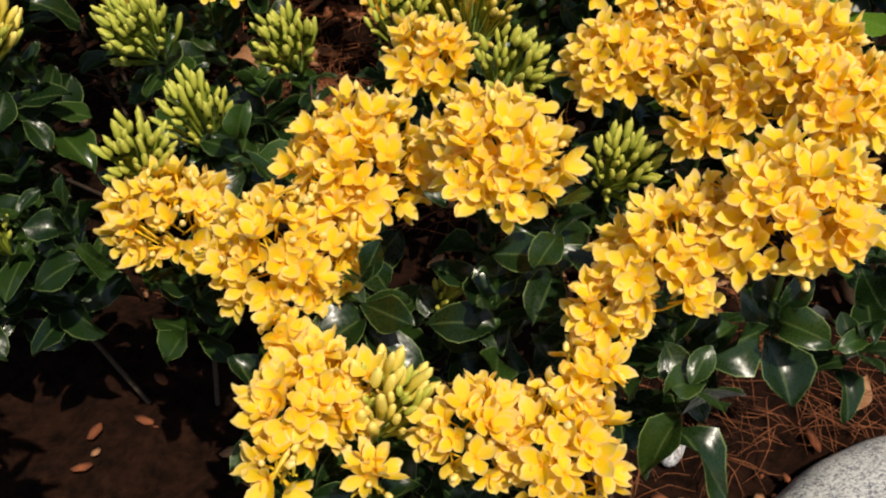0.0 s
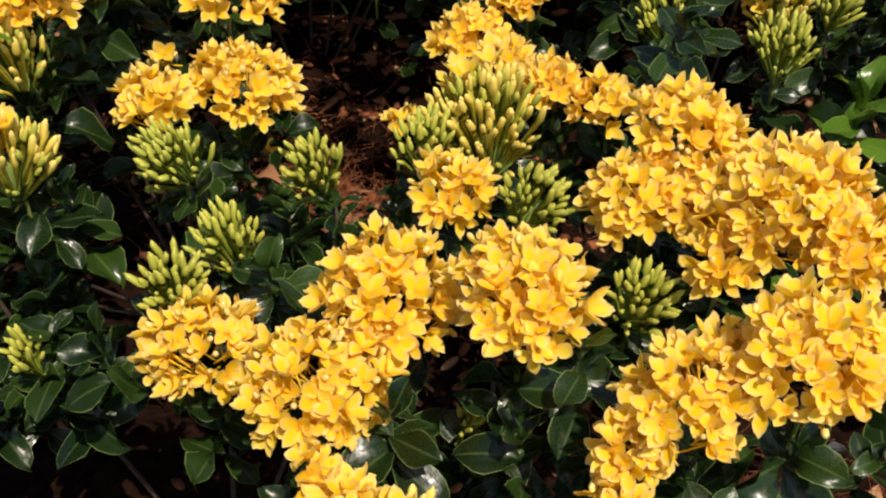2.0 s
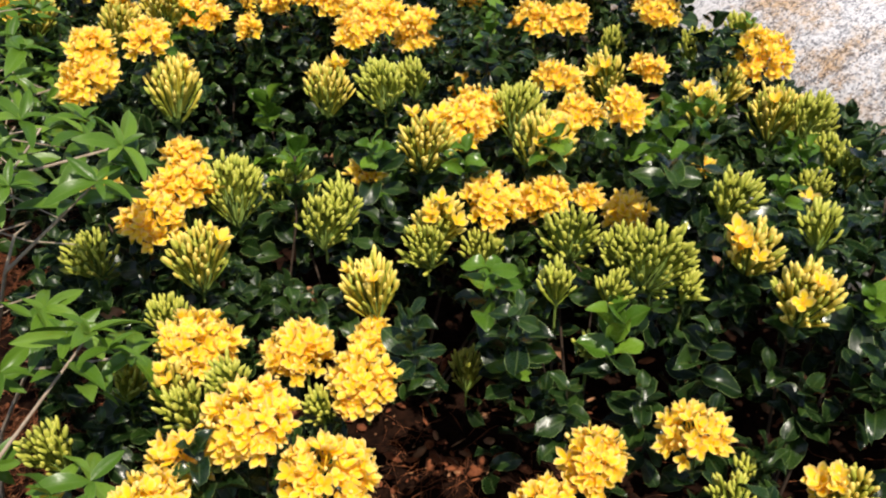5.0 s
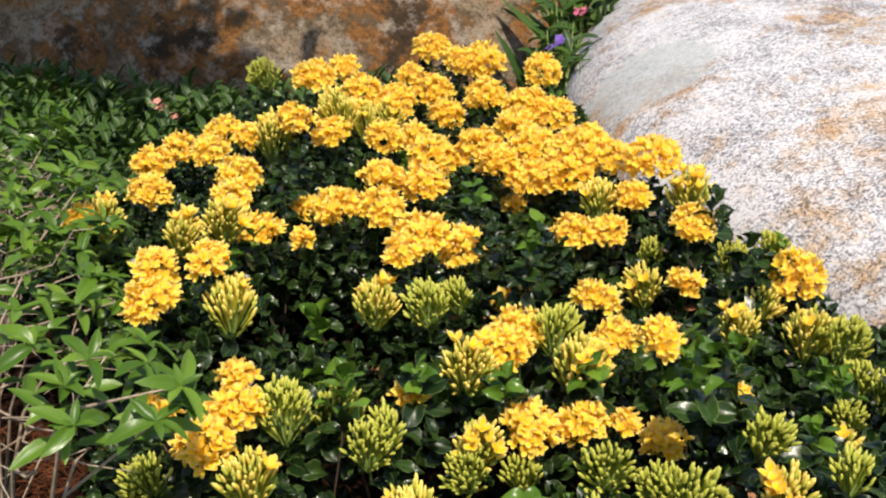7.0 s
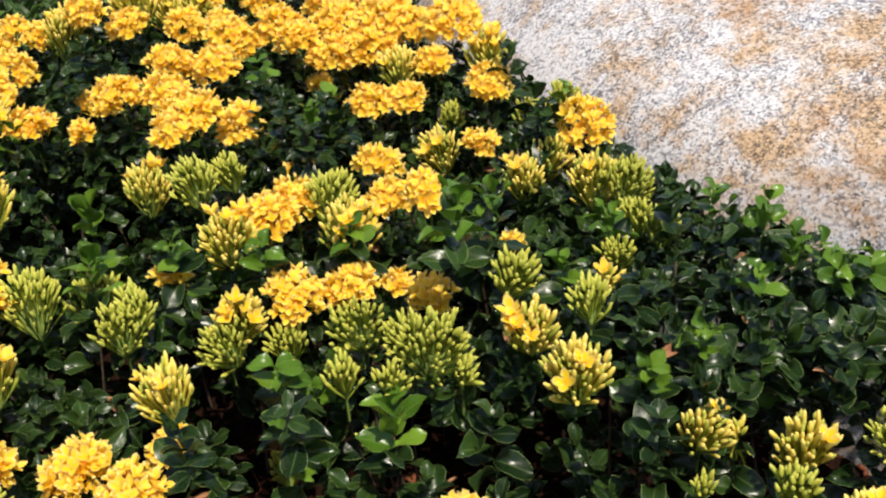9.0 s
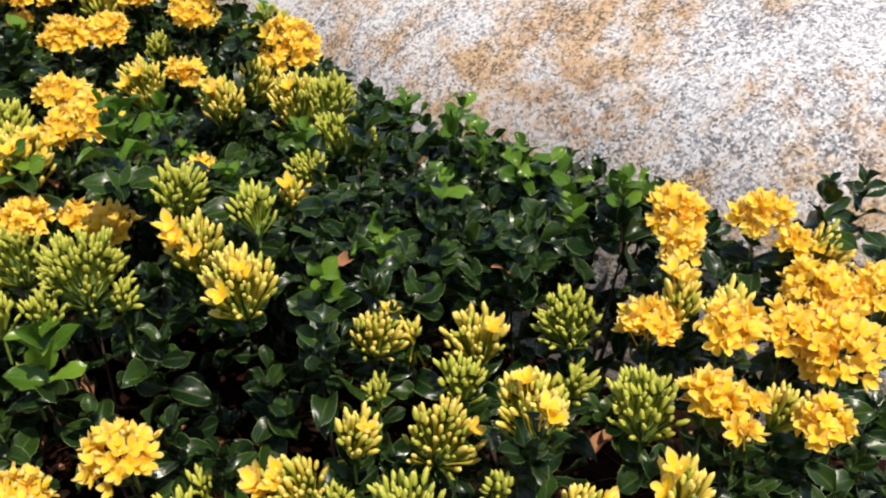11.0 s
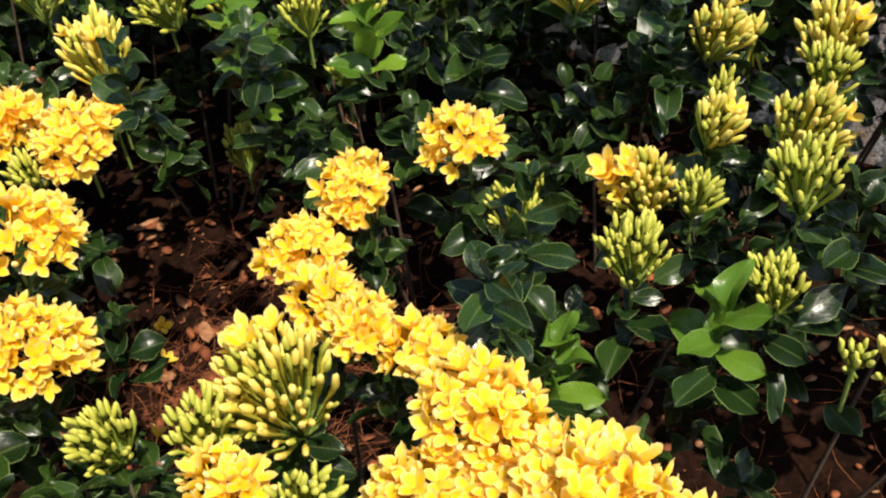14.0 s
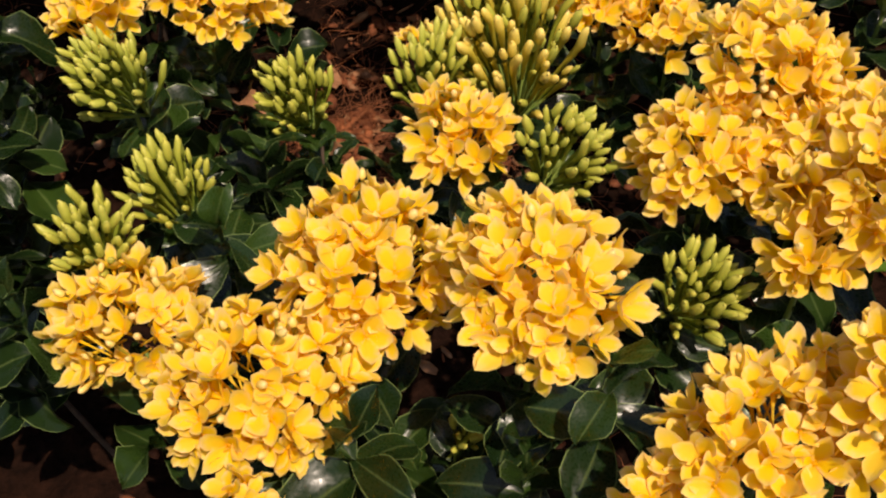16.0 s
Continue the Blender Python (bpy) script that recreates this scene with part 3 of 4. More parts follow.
head('bloom', -0.366, 1.758, 0.515, 0.047)
head('bloom', -0.786, 1.761, 0.521, 0.040)
head('bloom', 0.159, 1.765, 0.515, 0.039)
head('bloom', -0.622, 1.775, 0.557, 0.041)
head('bloom', -0.036, 1.777, 0.482, 0.041)
head('bloom', 0.025, 1.788, 0.484, 0.032)
head('buds', 0.097, 1.792, 0.458, 0.025)
head('bloom', -0.522, 1.817, 0.479, 0.029)
head('bloom', -0.382, 1.851, 0.535, 0.042)
head('bloom', -0.307, 1.854, 0.524, 0.043)
head('opening', 0.156, 1.864, 0.555, 0.043)
head('bloom', 0.062, 1.878, 0.512, 0.036)
head('opening', 0.001, 1.894, 0.517, 0.037)
head('bloom', 0.093, 1.953, 0.557, 0.052)
head('bloom', -0.752, 1.964, 0.520, 0.041)
head('bloom', -0.156, 1.985, 0.435, 0.027)
head('bloom', -0.193, 1.986, 0.521, 0.042)
head('bloom', -0.129, 1.986, 0.488, 0.048)
head('bloom', -0.888, 1.995, 0.480, 0.044)
head('bloom', -0.066, 1.996, 0.504, 0.054)
head('bloom', -0.315, 2.008, 0.521, 0.050)
head('bloom', 0.015, 2.030, 0.521, 0.048)
head('bloom', -0.231, 2.031, 0.532, 0.050)
head('bloom', -0.851, 2.050, 0.492, 0.040)
head('bloom', -0.038, 2.053, 0.539, 0.057)
head('bloom', -0.116, 2.064, 0.518, 0.058)
head('bloom', -0.711, 2.082, 0.511, 0.032)
head('bloom', -0.612, 2.083, 0.555, 0.041)
head('opening', -0.656, 2.087, 0.542, 0.049)
head('bloom', -0.769, 2.108, 0.513, 0.042)
head('bloom', -0.545, 2.111, 0.518, 0.045)
head('bloom', -0.436, 2.127, 0.510, 0.041)
head('opening', -0.552, 2.157, 0.573, 0.048)
head('bloom', -0.393, 2.215, 0.479, 0.041)
head('bloom', -0.181, 2.257, 0.495, 0.048)
head('opening', -0.533, 2.296, 0.510, 0.045)
head('opening', -0.477, 2.323, 0.497, 0.043)
head('bloom', -0.638, 2.328, 0.569, 0.050)
head('bloom', -0.103, 2.342, 0.500, 0.047)
head('bloom', -0.166, 2.348, 0.515, 0.052)
head('bloom', -0.463, 2.375, 0.501, 0.051)
head('bloom', -0.539, 2.379, 0.524, 0.046)
head('bloom', -0.348, 2.384, 0.474, 0.043)
head('bloom', -0.262, 2.407, 0.515, 0.051)
head('buds', -0.838, 2.554, 0.514, 0.047)
head('bloom', -0.466, 2.555, 0.513, 0.034)
head('bloom', -0.414, 2.556, 0.472, 0.055)
head('bloom', -0.640, 2.606, 0.509, 0.042)
head('bloom', -0.148, 2.646, 0.506, 0.050)
head('bloom', -0.362, 2.720, 0.504, 0.043)
head('bloom', -0.306, 2.731, 0.501, 0.057)
head('bloom', -0.459, 2.851, 0.496, 0.052)
GREENS = []


def green(x, y, z, young=0):
    """The top of a shoot that bears leaves alone; young: how fresh and large its leaves are."""
    GREENS.append((x, y, z, young))


green(0.171, 1.260, 0.587, 1)
green(0.400, 1.475, 0.487, 0)
green(0.580, 1.344, 0.454, 1)
green(0.404, 1.320, 0.462, 0)
green(0.535, 1.180, 0.420, 0)
green(0.609, 1.168, 0.420, 0)
green(0.171, 1.016, 0.462, 0)
green(0.158, 0.440, 0.310, 0)
green(0.300, 0.520, 0.320, 0)
green(0.172, 0.470, 0.300, 0)
green(0.829, 0.905, 0.330, 0)
green(0.859, 0.934, 0.360, 0)
green(0.862, 0.892, 0.300, 0)
green(0.816, 0.903, 0.280, 0)
green(-0.162, 0.862, 0.300, 0)
green(-0.238, 0.507, 0.360, 0)
green(0.442, 1.344, 0.536, 1)
green(0.488, 1.298, 0.532, 1)
green(0.512, 1.244, 0.528, 1)
green(0.544, 1.181, 0.524, 1)
green(0.582, 1.188, 0.524, 1)
green(0.590, 1.121, 0.519, 1)
green(0.437, 1.194, 0.525, 0)
green(0.395, 1.124, 0.519, 0)
green(0.447, 1.088, 0.517, 0)
green(0.501, 1.111, 0.518, 0)
green(0.542, 1.086, 0.516, 0)
green(0.647, 1.135, 0.520, 1)
green(0.358, 1.080, 0.516, 0)
green(0.409, 1.046, 0.513, 0)
green(0.331, 1.185, 0.524, 0)
green(0.374, 1.007, 0.511, 0)
green(0.326, 0.958, 0.507, 0)
green(0.727, 0.844, 0.300, 1)
green(0.779, 0.830, 0.300, 1)
green(0.894, 1.095, 0.517, 0)
green(0.119, 1.329, 0.535, 2)
green(-0.074, 1.611, 0.556, 0)
green(-0.139, 1.598, 0.555, 0)
green(-0.166, 1.565, 0.552, 0)
green(-0.300, 1.217, 0.526, 2)
green(0.272, 1.621, 0.557, 1)
green(0.238, 1.580, 0.553, 0)
green(0.559, 1.205, 0.525, 1)
green(0.461, 1.178, 0.523, 1)
green(0.374, 1.202, 0.525, 0)
green(0.386, 1.085, 0.516, 1)
green(0.474, 1.101, 0.518, 0)
green(0.520, 1.064, 0.515, 0)
green(0.386, 1.328, 0.535, 0)
green(-0.095, 1.528, 0.550, 0)
green(-0.002, 1.285, 0.531, 1)
green(-0.205, 1.751, 0.566, 1)
green(-0.528, 1.861, 0.570, 0)
green(-0.546, 1.779, 0.568, 0)
green(-0.098, 1.591, 0.554, 1)
green(-0.211, 1.251, 0.529, 1)
green(-0.519, 1.544, 0.551, 1)
green(0.229, 1.628, 0.557, 0)
green(-0.641, 1.704, 0.563, 0)
green(0.189, 1.772, 0.568, 0)
green(0.155, 0.682, 0.486, 0)
green(0.185, 0.766, 0.492, 0)
green(0.222, 0.797, 0.330, 0)
green(-0.100, 0.695, 0.300, 0)
green(-0.022, 0.974, 0.508, 0)
green(-0.125, 0.952, 0.506, 0)
green(-0.034, 0.457, 0.320, 0)
green(-0.071, 0.398, 0.360, 0)
green(0.032, 0.468, 0.290, 0)
green(0.326, 0.545, 0.270, 0)
green(-0.318, 0.612, 0.300, 0)
green(0.168, 0.760, 0.340, 0)
green(0.309, 0.740, 0.320, 0)
green(0.074, 0.998, 0.489, 2)
green(-0.056, 1.081, 0.476, 2)
green(-0.095, 1.748, 0.503, 2)
green(0.131, 1.207, 0.614, 2)
green(-0.399, 1.453, 0.466, 2)
green(0.315, 0.712, 0.405, 2)
green(0.205, 0.737, 0.350, 2)
green(0.673, 0.766, 0.394, 1)
green(0.715, 0.760, 0.390, 1)
green(-0.145, 1.074, 0.354, 0)
green(0.031, 0.953, 0.429, 0)
green(0.182, 0.814, 0.377, 0)
green(-0.122, 0.622, 0.367, 0)
green(0.226, 0.920, 0.398, 0)
green(-0.285, 0.537, 0.328, 0)
green(0.311, 0.989, 0.452, 0)
green(-0.092, 0.637, 0.359, 0)
green(-0.125, 0.524, 0.405, 0)
green(-0.280, 0.540, 0.253, 0)
green(0.300, 0.487, 0.250, 0)
green(0.183, 0.395, 0.397, 0)
green(0.123, 0.339, 0.407, 0)
green(0.062, 0.424, 0.443, 0)
green(0.032, 0.418, 0.388, 0)
green(-0.043, 0.411, 0.401, 0)
green(-0.156, 1.097, 0.367, 0)
green(-0.270, 1.052, 0.432, 0)
green(-0.340, 1.089, 0.414, 0)
green(0.107, 0.973, 0.417, 0)
green(0.268, 0.978, 0.429, 0)
green(0.010, 0.992, 0.384, 0)
green(0.408, 0.744, 0.474, 0)
green(0.832, 1.056, 0.540, 0)
green(0.322, 1.115, 0.501, 0)
green(0.472, 0.783, 0.506, 0)
green(0.179, 0.959, 0.404, 0)
green(0.586, 0.725, 0.471, 0)
green(-0.296, 0.652, 0.357, 0)
green(0.316, 1.331, 0.506, 1)
green(-0.102, 1.251, 0.525, 1)
green(0.307, 1.380, 0.487, 1)
green(0.487, 1.285, 0.454, 1)
green(0.701, 1.230, 0.463, 1)
green(0.328, 1.036, 0.505, 1)
green(0.399, 1.144, 0.465, 1)
green(0.510, 1.356, 0.515, 1)
green(0.627, 1.296, 0.465, 1)
green(0.489, 1.161, 0.392, 1)
green(0.663, 1.181, 0.500, 1)
green(-0.381, 1.414, 0.399, 2)
green(0.248, 1.146, 0.560, 1)
green(-0.285, 0.775, 0.487, 0)
green(-0.449, 0.707, 0.270, 0)
green(-0.413, 0.654, 0.250, 0)
green(-0.401, 0.694, 0.220, 0)
green(-0.372, 0.618, 0.260, 0)
green(-0.401, 0.600, 0.200, 0)
green(-0.372, 0.567, 0.240, 0)
green(-0.346, 0.579, 0.210, 0)
green(-0.300, 0.600, 0.200, 0)
green(-0.330, 0.660, 0.240, 0)
green(-0.470, 0.760, 0.220, 0)
# the plants of the bed, by the foot of each
FEET = [(-0.02, 0.34), (0.17, 0.46), (-0.22, 0.58), (0.05, 0.70), (-0.27, 0.90), (0.22, 0.86), (0.45, 0.82), (0.70, 0.88), (-0.45, 1.22), (-0.21, 1.40), (0.10, 1.16), (0.33, 1.20), (0.58, 1.25), (-0.62, 1.58), (-0.34, 1.58), (-0.02, 1.58), (0.20, 1.55), (-0.70, 2.02), (-0.42, 2.05), (-0.12, 1.98), (0.10, 1.90), (-0.38, 2.50), (-0.15, 2.50)]
PLANTS = []
for fx, fy in FEET:
    e = empty("flowering_shrub", (fx, fy, 0))
    tagged(e, "dwarf shrub with domed yellow flower heads and glossy dark leaves", "shrub", "shrubs in the flower bed")
    PLANTS.append({"ob": e, "x": fx, "y": fy, "leaf": [], "young": [], "dead": [], "wood": Shape(), "tops": []})


def plant_of(x, y):
    return min(PLANTS, key=lambda p: (p["x"] - x) ** 2 + (p["y"] - y) ** 2)


def put_pieces(owner, name, made, near, join_name, material_, label=""):
    """Pieces as objects of their own close by, else as one joined mesh. made: (mesh, Shape, matrix)."""
    if not made:
        return
    if near:
        for me, s, m in made:
            link_mesh(name, me, owner, m)
    else:
        me = join_copies(join_name, [([(s, BASE[owner.name].inverted() @ m) for _, s, m in made], material_)])
        ob = new(join_name, me)
        ob.parent = owner
        tagged(ob, label, kind="stuff")


def build_head(stage, x, y, z, size):
    r = random.Random(int(x * 7919 + y * 104729 + z * 1299709))
    own = plant_of(x, y)
    near = y < 0.80
    c = Vector((x, y, z))
    tilt = Vector((r.uniform(-0.28, 0.28), r.uniform(-0.45, 0.12), 1.0)).normalized()
    rad = max(0.006, {"bloom": size - 0.008, "opening": (size - 0.003) / 0.88, "buds": (size - 0.003) / 0.88}[stage])
    hub = c - tilt * rad * 0.75
    stalk = Shape()
    foot = hub - tilt * 0.016 + Vector((0, 0, -0.008))
    tube(stalk, [foot - Vector((0, 0, 0.03)), hub - tilt * 0.01, hub], [0.0016, 0.0015, 0.0012], 5)
    turn = frame_of(tilt, r.uniform(0, 6.28)).to_3x3()
    petals, buds, gold, pale = [], [], [], []
    if stage == "bloom":
        wide, dome = r.uniform(0.88, 1.14), r.uniform(0.74, 0.94)
        n, low = max(7, int(108 * (rad / 0.036) ** 1.8)), -0.30
        for i in range(n):
            h = 1 - (i + 0.5) / n * (1 - low)
            a = i * 2.39996 + r.uniform(-0.35, 0.35)
            h = min(0.999, max(low, h + r.uniform(-0.06, 0.06)))
            q = math.sqrt(1 - h * h)
            d = (turn @ Vector((q * math.cos(a), q * math.sin(a), h))).normalized()
            out = turn @ Vector((q * math.cos(a) * wide, q * math.sin(a) / wide, h * dome))
            p = c - tilt * rad * 0.15 + out * rad * r.choice((1.0, 1.0, 1.0, 0.82, 0.64)) * r.uniform(0.88, 1.08)
            way = (d + tilt * (0.6 if near else 0.85) + Vector((r.uniform(-0.6, 0.6), r.uniform(-0.6, 0.6), r.uniform(-0.2, 0.4)))).normalized()
            m = Matrix.Translation(p) @ frame_of(way, r.uniform(0, 6.28)) @ Matrix.Diagonal((*([r.uniform(0.70, 0.93)] * 3), 1))
            roll = r.random()
            if roll < 0.32:
                k = r.randrange(len(OPEN))
                petals.append((OPEN_ME[k], OPEN[k], m))
            elif roll < 0.82:
                k = r.randrange(len(CUPPED))
                petals.append((CUPPED_ME[k], CUPPED[k], m))
            else:
                k = r.randrange(len(SHORT_BUDS))
                pale.append((SHORT_ME[k], SHORT_BUDS[k], m @ Matrix.Translation((0, 0, r.uniform(-0.004, 0.006)))))
    else:
        long_ = stage == "opening"
        n = max(10, int(r.uniform(58, 78) * (rad / 0.033) ** 1.6))
        side = r.uniform(0, 6.28)
        root = hub - tilt * rad * (1.15 if long_ else 1.05)
        for i in range(n):
            q = math.sqrt((i + 0.5) / n)
            a = i * 2.39996 + r.uniform(-0.3, 0.3)
            h = (1 - q ** 2.2) * (0.75 if long_ else 0.70) + r.uniform(-0.16, 0.12)
            if q > 0.82 and r.random() < 0.4:
                h -= r.uniform(0.15, 0.5)
            p = hub + turn @ Vector((q * math.cos(a) * rad * 0.86, q * math.sin(a) * rad * 0.86, rad * (0.32 + h)))
            way = (p - root).normalized()
            p = p - way * (0.020 if long_ else 0.016)
            m = Matrix.Translation(p) @ frame_of(way, r.uniform(0, 6.28)) @ Matrix.Diagonal((*([r.uniform(0.78, 1.22)] * 3), 1))
            tube(stalk, [root, p - way * 0.012], [0.0010, 0.0009], 3)
            if long_ and q < 0.85 and math.cos(a - side) > 0.45 and r.random() < 0.18:
                k = r.randrange(len(CUPPED))
                petals.append((CUPPED_ME[k], CUPPED[k], m @ Matrix.Translation((0, 0, 0.020)) @ Matrix.Scale(0.9, 4)))
            elif long_ and r.random() < 0.6:
                k = r.randrange(len(LONG_BUDS))
                gold.append((LONG_ME[k], LONG_BUDS[k], m))
            else:
                k = r.randrange(len(BUDS))
                buds.append((BUD_ME[k], BUDS[k], m))
    name = {"bloom": "flower_head", "opening": "opening_head", "buds": "bud_head"}[stage]
    label = {"bloom": "domed head of open yellow four-petalled florets", "opening": "head of long golden buds with a few open florets", "buds": "dense head of closed yellow-green buds"}[stage]
    if near:
        top = link_mesh(name, stalk.mesh(name, STEM), own["ob"], Matrix.Identity(4), label)
        for kind, made in (("floret", petals), ("bud", buds), ("bud", gold), ("bud", pale)):
            put_pieces(top, kind, made, True, "", None)
    else:
        at = Matrix.Translation(hub)
        inv = at.inverted()
        me = join_copies(name, [([(stalk, inv)], STEM)] + [([(s, inv @ m) for _, s, m in made], k) for made, k in ((petals, PETAL), (buds, BUD_GREEN), (gold, BUD_GOLD), (pale, BUD_PALE))])
        link_mesh(name, me, own["ob"], at, label)
    return foot


# open spots of bare mulch between the plants
BARE = []


def bare(x, y, reach):
    BARE.append((x, y, reach))


bare(-0.11, 0.82, 0.05)
bare(-0.12, 0.94, 0.07)
bare(-0.12, 1.06, 0.075)
bare(-0.11, 1.17, 0.05)
bare(0.2, 0.33, 0.06)
bare(0.25, 0.38, 0.06)
bare(0.3, 0.43, 0.06)
bare(0.36, 0.47, 0.08)
bare(0.4, 0.55, 0.08)
bare(0.24, 0.57, 0.05)
bare(0.28, 0.5, 0.08)
bare(0.34, 0.58, 0.08)
bare(-0.15, 0.33, 0.06)
bare(-0.2, 0.38, 0.06)
bare(-0.13, 0.25, 0.06)
bare(-0.22, 0.3, 0.07)
bare(-0.2, 0.46, 0.04)
bare(-0.26, 0.52, 0.06)
bare(-0.33, 0.53, 0.06)
bare(-0.27, 0.62, 0.05)
bare(0.02, 0.52, 0.05)
bare(0.02, 0.62, 0.05)
bare(-0.03, 0.83, 0.035)
bare(-0.06, 0.81, 0.035)
bare(-0.06, 0.91, 0.04)
bare(-0.07, 0.93, 0.035)
bare(-0.08, 0.65, 0.035)
bare(-0.08, 0.67, 0.035)
bare(-0.08, 0.77, 0.035)
bare(-0.1, 0.73, 0.04)
bare(-0.1, 0.89, 0.04)
bare(-0.11, 0.75, 0.04)
bare(-0.12, 0.85, 0.04)
bare(-0.12, 0.87, 0.035)
bare(-0.13, 0.84, 0.04)
bare(-0.14, 0.99, 0.04)
bare(-0.14, 1.13, 0.035)
bare(-0.15, 1.15, 0.04)
bare(-0.19, 1.09, 0.035)
bare(-0.2, 1.27, 0.035)
bare(-0.21, 1.04, 0.035)
bare(-0.21, 1.07, 0.04)
bare(-0.27, 1.18, 0.035)
bare(0.23, 0.45, 0.04)
bare(0.25, 0.42, 0.04)
bare(0.2, 0.4, 0.04)
bare(0.17, 0.38, 0.04)
bare(-0.26, 0.98, 0.04)
bare(-0.1, 0.86, 0.04)
bare(-0.17, 1.08, 0.04)
bare(-0.18, 1.03, 0.04)
bare(-0.15, 0.98, 0.04)
bare(0.19, 0.47, 0.04)
bare(0.2, 0.46, 0.04)
bare(0.15, 1.22, 0.05)
bare(0.11, 1.25, 0.05)
bare(0.21, 1.19, 0.04)
bare(0.23, 1.2, 0.04)
bare(0.03, 1.05, 0.05)
bare(-0.54, 1.59, 0.05)
bare(-0.47, 1.58, 0.05)
bare(-0.41, 1.57, 0.05)
bare(-0.44, 1.5, 0.04)
bare(-0.4, 1.63, 0.04)
bare(0.22, 0.81, 0.045)
bare(0.19, 0.93, 0.045)
bare(0.46, 0.74, 0.05)
bare(0.11, 1.02, 0.04)
bare(0.09, 0.97, 0.05)
bare(0.28, 1, 0.05)
bare(0.24, 1.04, 0.05)
bare(0.34, 1.09, 0.045)
bare(0.38, 1.08, 0.045)


def in_bare(x, y):
    return any((x - gx) ** 2 + (y - gy) ** 2 < gr * gr for gx, gy, gr in BARE)


def shoot(top, lean, young, r, pairs, first=0.024, last=0.044, always=False):
    """Opposite leaves down a stem from its top, each pair turned a quarter."""
    own = plant_of(top.x, top.y)
    spin = r.uniform(0, 3.14)
    p = top.copy()
    bald = 0
    for k in range(pairs):
        share = k / max(1, pairs - 1)
        length = first + (last - first) * min(1.0, share * 1.5) * r.uniform(0.8, 1.1)
        rise = radians(52 - 50 * share + r.uniform(-24, 24))
        for side in (0, math.pi):
            a = spin + side + r.uniform(-0.3, 0.3)
            m = Matrix.Translation(p) @ lean @ Matrix.Rotation(a, 4, "Z") @ Matrix.Rotation(-rise, 4, "Y") @ Matrix.Rotation(r.gauss(0, 0.5), 4, "X") @ Matrix.Diagonal((*([length * r.uniform(0.85, 1.12)] * 3), 1))
            mid = m @ Vector((0.6, 0, 0))
            if not always and mid.z < 0.47 and (mid.x > 0.1 or mid.y > 0.7) and in_bare(mid.x, mid.y):
                bald += 1
                continue
            i = r.randrange(len(LEAVES))
            bright = young and k < 2 + young
            if not bright and r.random() < 0.006:      # now and then a dead leaf
                own["dead"].append((DEAD_ME[i], LEAVES[i], m @ Matrix.Diagonal((0.8, 0.6, 1.0, 1.0))))
                continue
            own["young" if bright else "leaf"].append(((YOUNG_ME if bright else LEAF_ME)[i], LEAVES[i], m))
        spin += math.pi / 2 + r.uniform(-0.25, 0.25)
        p = p - lean.to_3x3() @ Vector((0, 0, r.uniform(0.010, 0.018)))
    foot = Vector((own["x"] + 0.3 * (top.x - own["x"]), own["y"] + 0.3 * (top.y - own["y"]), 0.0))
    mid = (p + foot) * 0.5 + Vector((0.15 * (top.x - foot.x), 0.15 * (top.y - foot.y), 0.02))
    if pairs > 3 and bald < 4 and not in_bare(mid.x, mid.y) and r.random() < 0.12:
        tube(own["wood"], [foot, mid, p, top], [0.0026, 0.0021, 0.0016, 0.0012], 5)


tops = []
for h in HEADS:
    foot = build_head(*h)
    r = random.Random(int(h[1] * 5000 + h[2] * 90000))
    lean = Matrix.Rotation(r.uniform(-0.25, 0.25), 4, "X") @ Matrix.Rotation(r.uniform(-0.25, 0.25), 4, "Y")
    shoot(foot, lean, 0, r, 5, 0.027, 0.041)
    tops.append((h[1], h[2], h[3] - h[4] * 0.8))
for x, y, z, young in GREENS:
    r = random.Random(int(x * 5000 + y * 90000))
    shoot(Vector((x, y, z)), Matrix.Rotation(r.uniform(-0.3, 0.3), 4, "X"), young, r, 4 if y < 0.56 else 6, 0.040 if young == 2 else 0.026, 0.045, True)
    tops.append((x, y, z - 0.01))
TOPS = np.array(tops)


def canopy(x, y):
    """Height of the leaves, from the shoots round about, and the way to the nearest one."""
    d2 = (TOPS[:, 0] - x) ** 2 + (TOPS[:, 1] - y) ** 2
    w = 1 / (d2 + 0.0009) ** 1.5
    return float((w * TOPS[:, 2]).sum() / w.sum()), math.sqrt(float(d2.min()))


